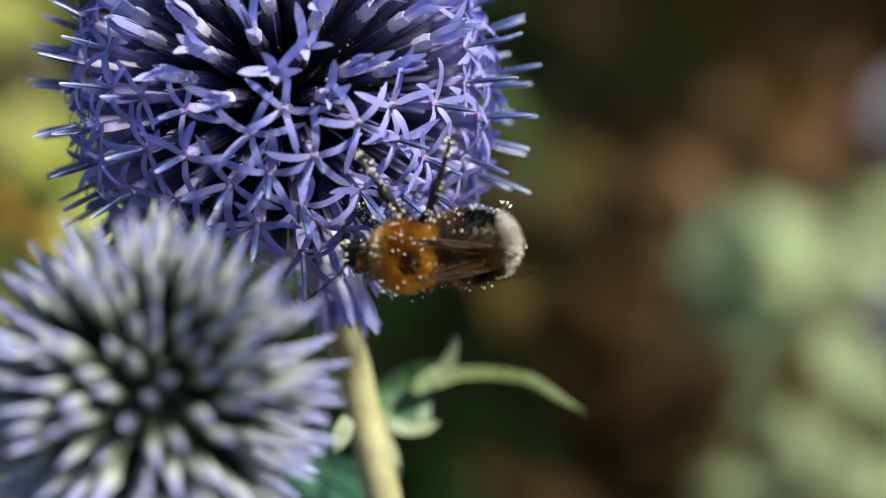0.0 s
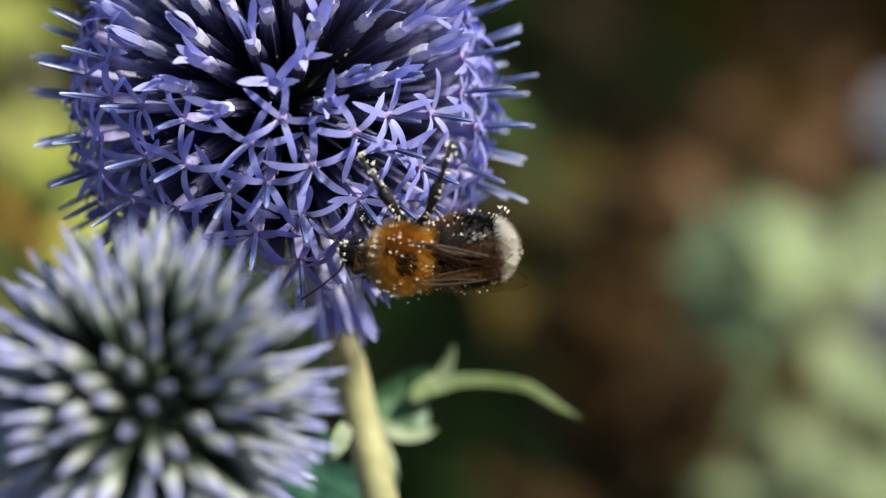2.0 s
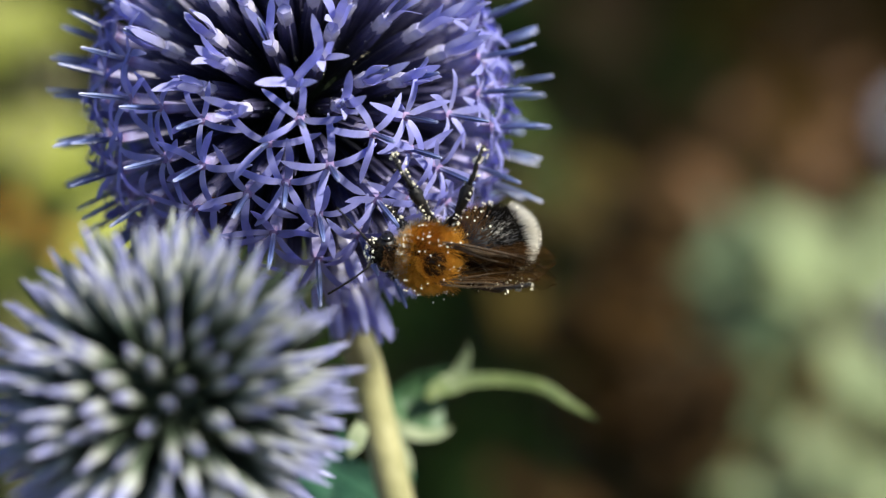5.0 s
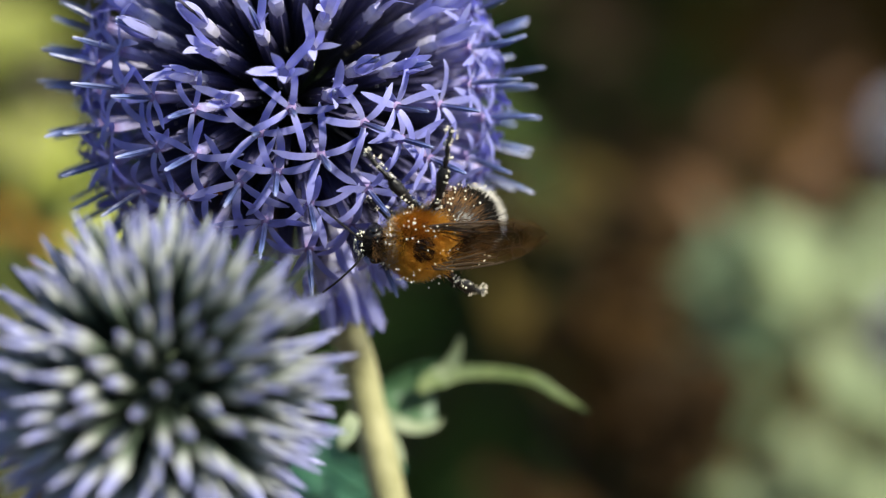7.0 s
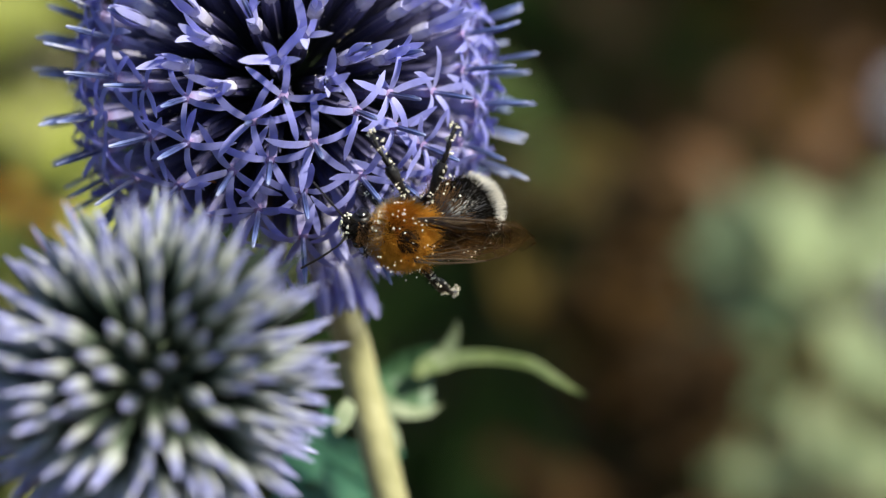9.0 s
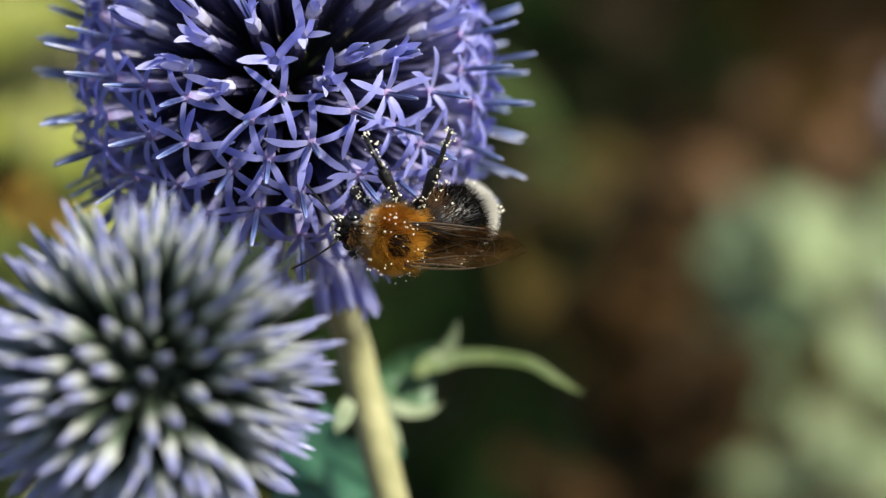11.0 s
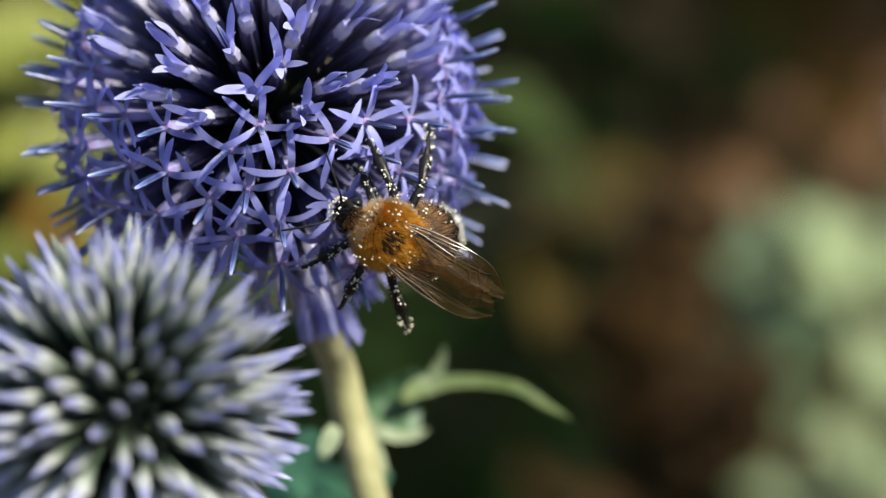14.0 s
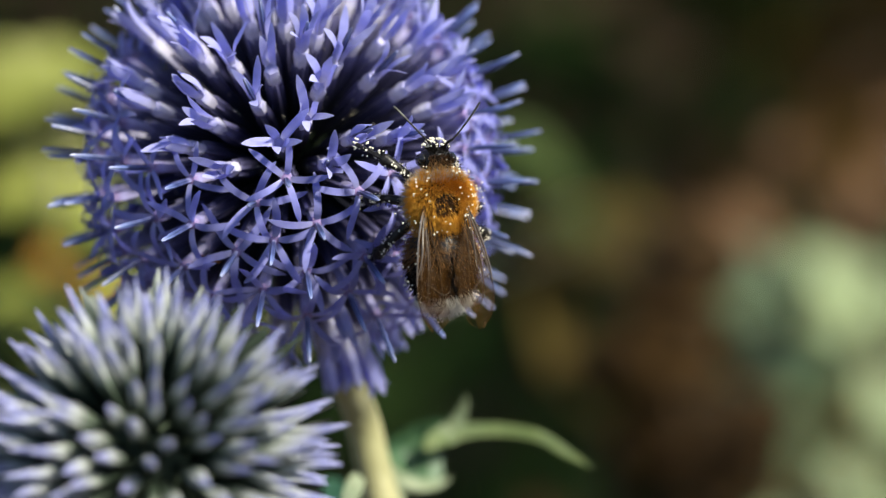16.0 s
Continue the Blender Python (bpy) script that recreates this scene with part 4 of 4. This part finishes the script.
    # legs
    for key, x, y, size in (("fore_right", 1.3, -1.2, 0.78), ("mid_right", -0.5, -1.6, 1.05), ("hind_right", -1.0, -1.5, 1.15),
                            ("fore_left", 1.3, 1.2, 0.78), ("mid_left", 0.0, 1.6, 0.92), ("hind_left", -1.2, 1.5, 1.15)):
        ms = leg_meshes(size, len(key))
        lg = put("leg", ms[0], bee)
        for nm, me in zip(("tibia", "tarsus", "bristles", "pollen"), ms[1:]):
            put(nm, me, lg)
        parts[key] = lg
        lg["at"] = (x, y, -1.3)
    return bee, parts


BEE, BEE_PARTS = bumblebee()


def motions():
    walk(BEE, [
        (0, pose(0.00908, -0.01821, 0.79382, -86.7, -1.8, -177.4)),
        (0.5, pose(0.00909, -0.01811, 0.79411, -86.9, -2.6, -177.7)),
        (1, pose(0.00898, -0.01810, 0.79420, -86.8, -2.5, -177.7)),
        (1.5, pose(0.00936, -0.01805, 0.79419, -86.8, -2.7, -177.4)),
        (2, pose(0.00908, -0.01803, 0.79429, -86.7, -3.6, -177.4)),
        (2.5, pose(0.00934, -0.01802, 0.79441, -86.6, -4.6, -177.6)),
        (3, pose(0.00913, -0.01795, 0.79431, -87.1, -3.6, -177.3)),
        (3.5, pose(0.00886, -0.01795, 0.79428, -87.0, -6.5, -177.4)),
        (4, pose(0.00908, -0.01802, 0.79416, -86.8, -6.5, -177.4)),
        (6.5, pose(0.01061, -0.01791, 0.79448, -86.9, -4.6, -177.4)),
        (7, pose(0.00975, -0.01777, 0.79440, -87.1, 1.2, -177.1)),
        (7.5, pose(0.00938, -0.01802, 0.79415, -86.9, -2.8, -177.2)),
        (8, pose(0.00927, -0.01804, 0.79416, -86.9, -6.6, -177.6)),
        (8.5, pose(0.00920, -0.01802, 0.79410, -87.0, -8.5, -177.6)),
        (9, pose(0.00915, -0.01798, 0.79420, -86.5, -8.7, -177.4)),
        (11.5, pose(0.00862, -0.01806, 0.79382, -86.7, -10.8, -177.1)),
        (12, pose(0.00897, -0.01794, 0.79427, -86.8, -10.8, -177.4)),
        (12.5, pose(0.00973, -0.01780, 0.79452, -86.5, -10.0, -176.8)),
        (13, pose(0.00950, -0.01769, 0.79415, -86.9, -10.1, -176.4)),
        (13.4, pose(0.00972, -0.01758, 0.79479, -87.0, -11.0, -176.7)),
        (13.6, pose(0.00905, -0.01749, 0.79510, -87.0, -7.2, -176.5)),
        (13.8, pose(0.00965, -0.01731, 0.79590, -85.1, -24.0, -176.8)),
        (14, pose(0.00970, -0.01758, 0.79612, -81.3, -31.6, -176.7)),
        (14.2, pose(0.00915, -0.01782, 0.79680, -76.4, -42.2, -178.9)),
        (14.4, pose(0.00910, -0.01796, 0.79775, -66.0, -57.0, 171.5)),
        (14.6, pose(0.00895, -0.01763, 0.79985, -30.9, -72.0, 137.8)),
        (14.8, pose(0.00902, -0.01756, 0.80144, -2.5, -71.9, 110.8)),
        (15, pose(0.00968, -0.01770, 0.80167, 26.6, -68.3, 81.0)),
        (15.2, pose(0.01081, -0.01761, 0.80189, 19.8, -69.4, 88.2)),
        (15.4, pose(0.01156, -0.01775, 0.80149, 12.4, -70.2, 96.0)),
        (15.6, pose(0.01140, -0.01754, 0.80211, 7.2, -70.5, 101.5)),
        (15.8, pose(0.01165, -0.01732, 0.80266, -0.9, -70.7, 110.2)),
        (16, pose(0.01181, -0.01731, 0.80263, 10.0, -70.4, 98.7)),
    ])
    # abdomen: yaw towards the bee's right, and pitch down, in degrees
    walk(BEE_PARTS["abdomen"], [(t, pose(-1.75 * MM, 0, -0.35 * MM, 0, -p, y)) for t, y, p in (
        (0, 9, 0), (1, 8, 0), (2, 8, 2), (3, 16, 2), (4, 19, 3), (6.5, 12, 52), (7, 9, 54), (7.5, 22, 38), (8, 28, 32), (9, 29, 32), (11.5, 27, 26),
        (12.5, 27, 30), (13.4, 27, 32), (13.8, 22, 56), (14.4, 20, 52), (14.6, 18, 34), (14.8, 13, 12), (15.2, 8, 8), (15.6, 5, 7), (16, 4, 7))])
    for key, s in (("wing_right", -1), ("wing_left", 1)):
        walk(BEE_PARTS[key], [(t, pose(-0.2 * MM, s * 1.55 * MM, 1.55 * MM, s * (18 if t < 13.5 else 8 if s > 0 else -16), -p, y + s * -q)) for t, y, p, q in (
            (0, 6, -8, -8), (1, 4, -8, -8), (2, 2, -8, -8), (3, -3, -8, -8), (4, -4, -8, -8), (6.5, 15, -8, -2), (7, 6, -9, -2), (7.5, 10, -8, -2), (8, 10, -8, -2), (9, 10, -8, -2),
            (11.5, 8, -7, -2), (12.5, 8, -7, -2), (13.4, 10, -7, 0), (13.8, 2, -7, 3), (14.4, -3, -7, 6), (14.8, -2, -6, 7), (15.4, 0, -6, 8), (16, 1, -6, 10))])
    # legs: yaw from the bee's right or left side (positive forwards) and lift
    swing = {
        "fore_right": [(0, 62, -60), (4, 60, -60), (9, 62, -58), (13.4, 60, -55), (13.8, 45, -45), (14.2, 55, -60), (14.6, 40, -60), (15, 55, -50), (15.3, 50, -40), (15.5, 65, 5), (15.7, 55, -30), (16, 50, -55)],
        "mid_right": [(0, 28, 25), (4, 27, 25), (7, 30, 28), (9, 28, 26), (13.4, 28, 25), (13.8, 48, -12), (14.2, 42, -20), (14.6, 5, -45), (15, -10, -55), (15.5, 0, -52), (16, -5, -55)],
        "hind_right": [(0, -22, 25), (4, -22, 25), (7, -18, 28), (9, -18, 26), (13.4, -20, 25), (13.8, 4, -12), (14.2, 0, -35), (14.6, -30, -58), (15, -30, -48), (15.5, -25, -42), (16, -30, -45)],
        "fore_left": [(0, 35, -62), (9, 35, -60), (13.4, 40, -50), (13.8, 20, -10), (14.2, 45, -20), (14.6, 25, -50), (15, 45, -40), (15.3, 42, -45), (15.6, 40, -35), (15.8, 42, 0), (16, 42, 5)],
        "mid_left": [(0, 10, -78), (9, 5, -75), (11.4, 10, -70), (11.8, 76, -12), (12.9, 76, -10), (13.4, 74, -10), (13.8, 20, -20), (14.2, -5, -15), (14.6, 15, -35), (15, -8, -30), (15.3, 25, 0), (15.5, 35, 5), (15.7, 30, -15), (16, 15, -50)],
        "hind_left": [(0, -120, -4), (4.2, -120, -4), (5.2, -60, -20), (6.5, -35, -32), (7.2, -35, -32), (7.6, -40, -72), (8.5, -40, -75), (9, -35, -32), (9.4, -35, -40), (11.2, -118, -6), (12.2, -118, -6), (12.7, -50, -60), (13.4, -40, -62), (13.8, -30, -20), (14.2, -50, -25), (14.6, -35, -48), (15, -50, -55), (15.5, -45, -45), (16, -45, -52)],
    }
    for key, rows in swing.items():
        x, y, z = BEE_PARTS[key]["at"]
        s = 1 if "left" in key else -1
        walk(BEE_PARTS[key], [(t, pose(x * MM, y * MM, z * MM, 0, -lift, s * (90 - yaw))) for t, yaw, lift in rows + ([(16, *rows[-1][1:])] if rows[-1][0] < 16 else [])])


motions()
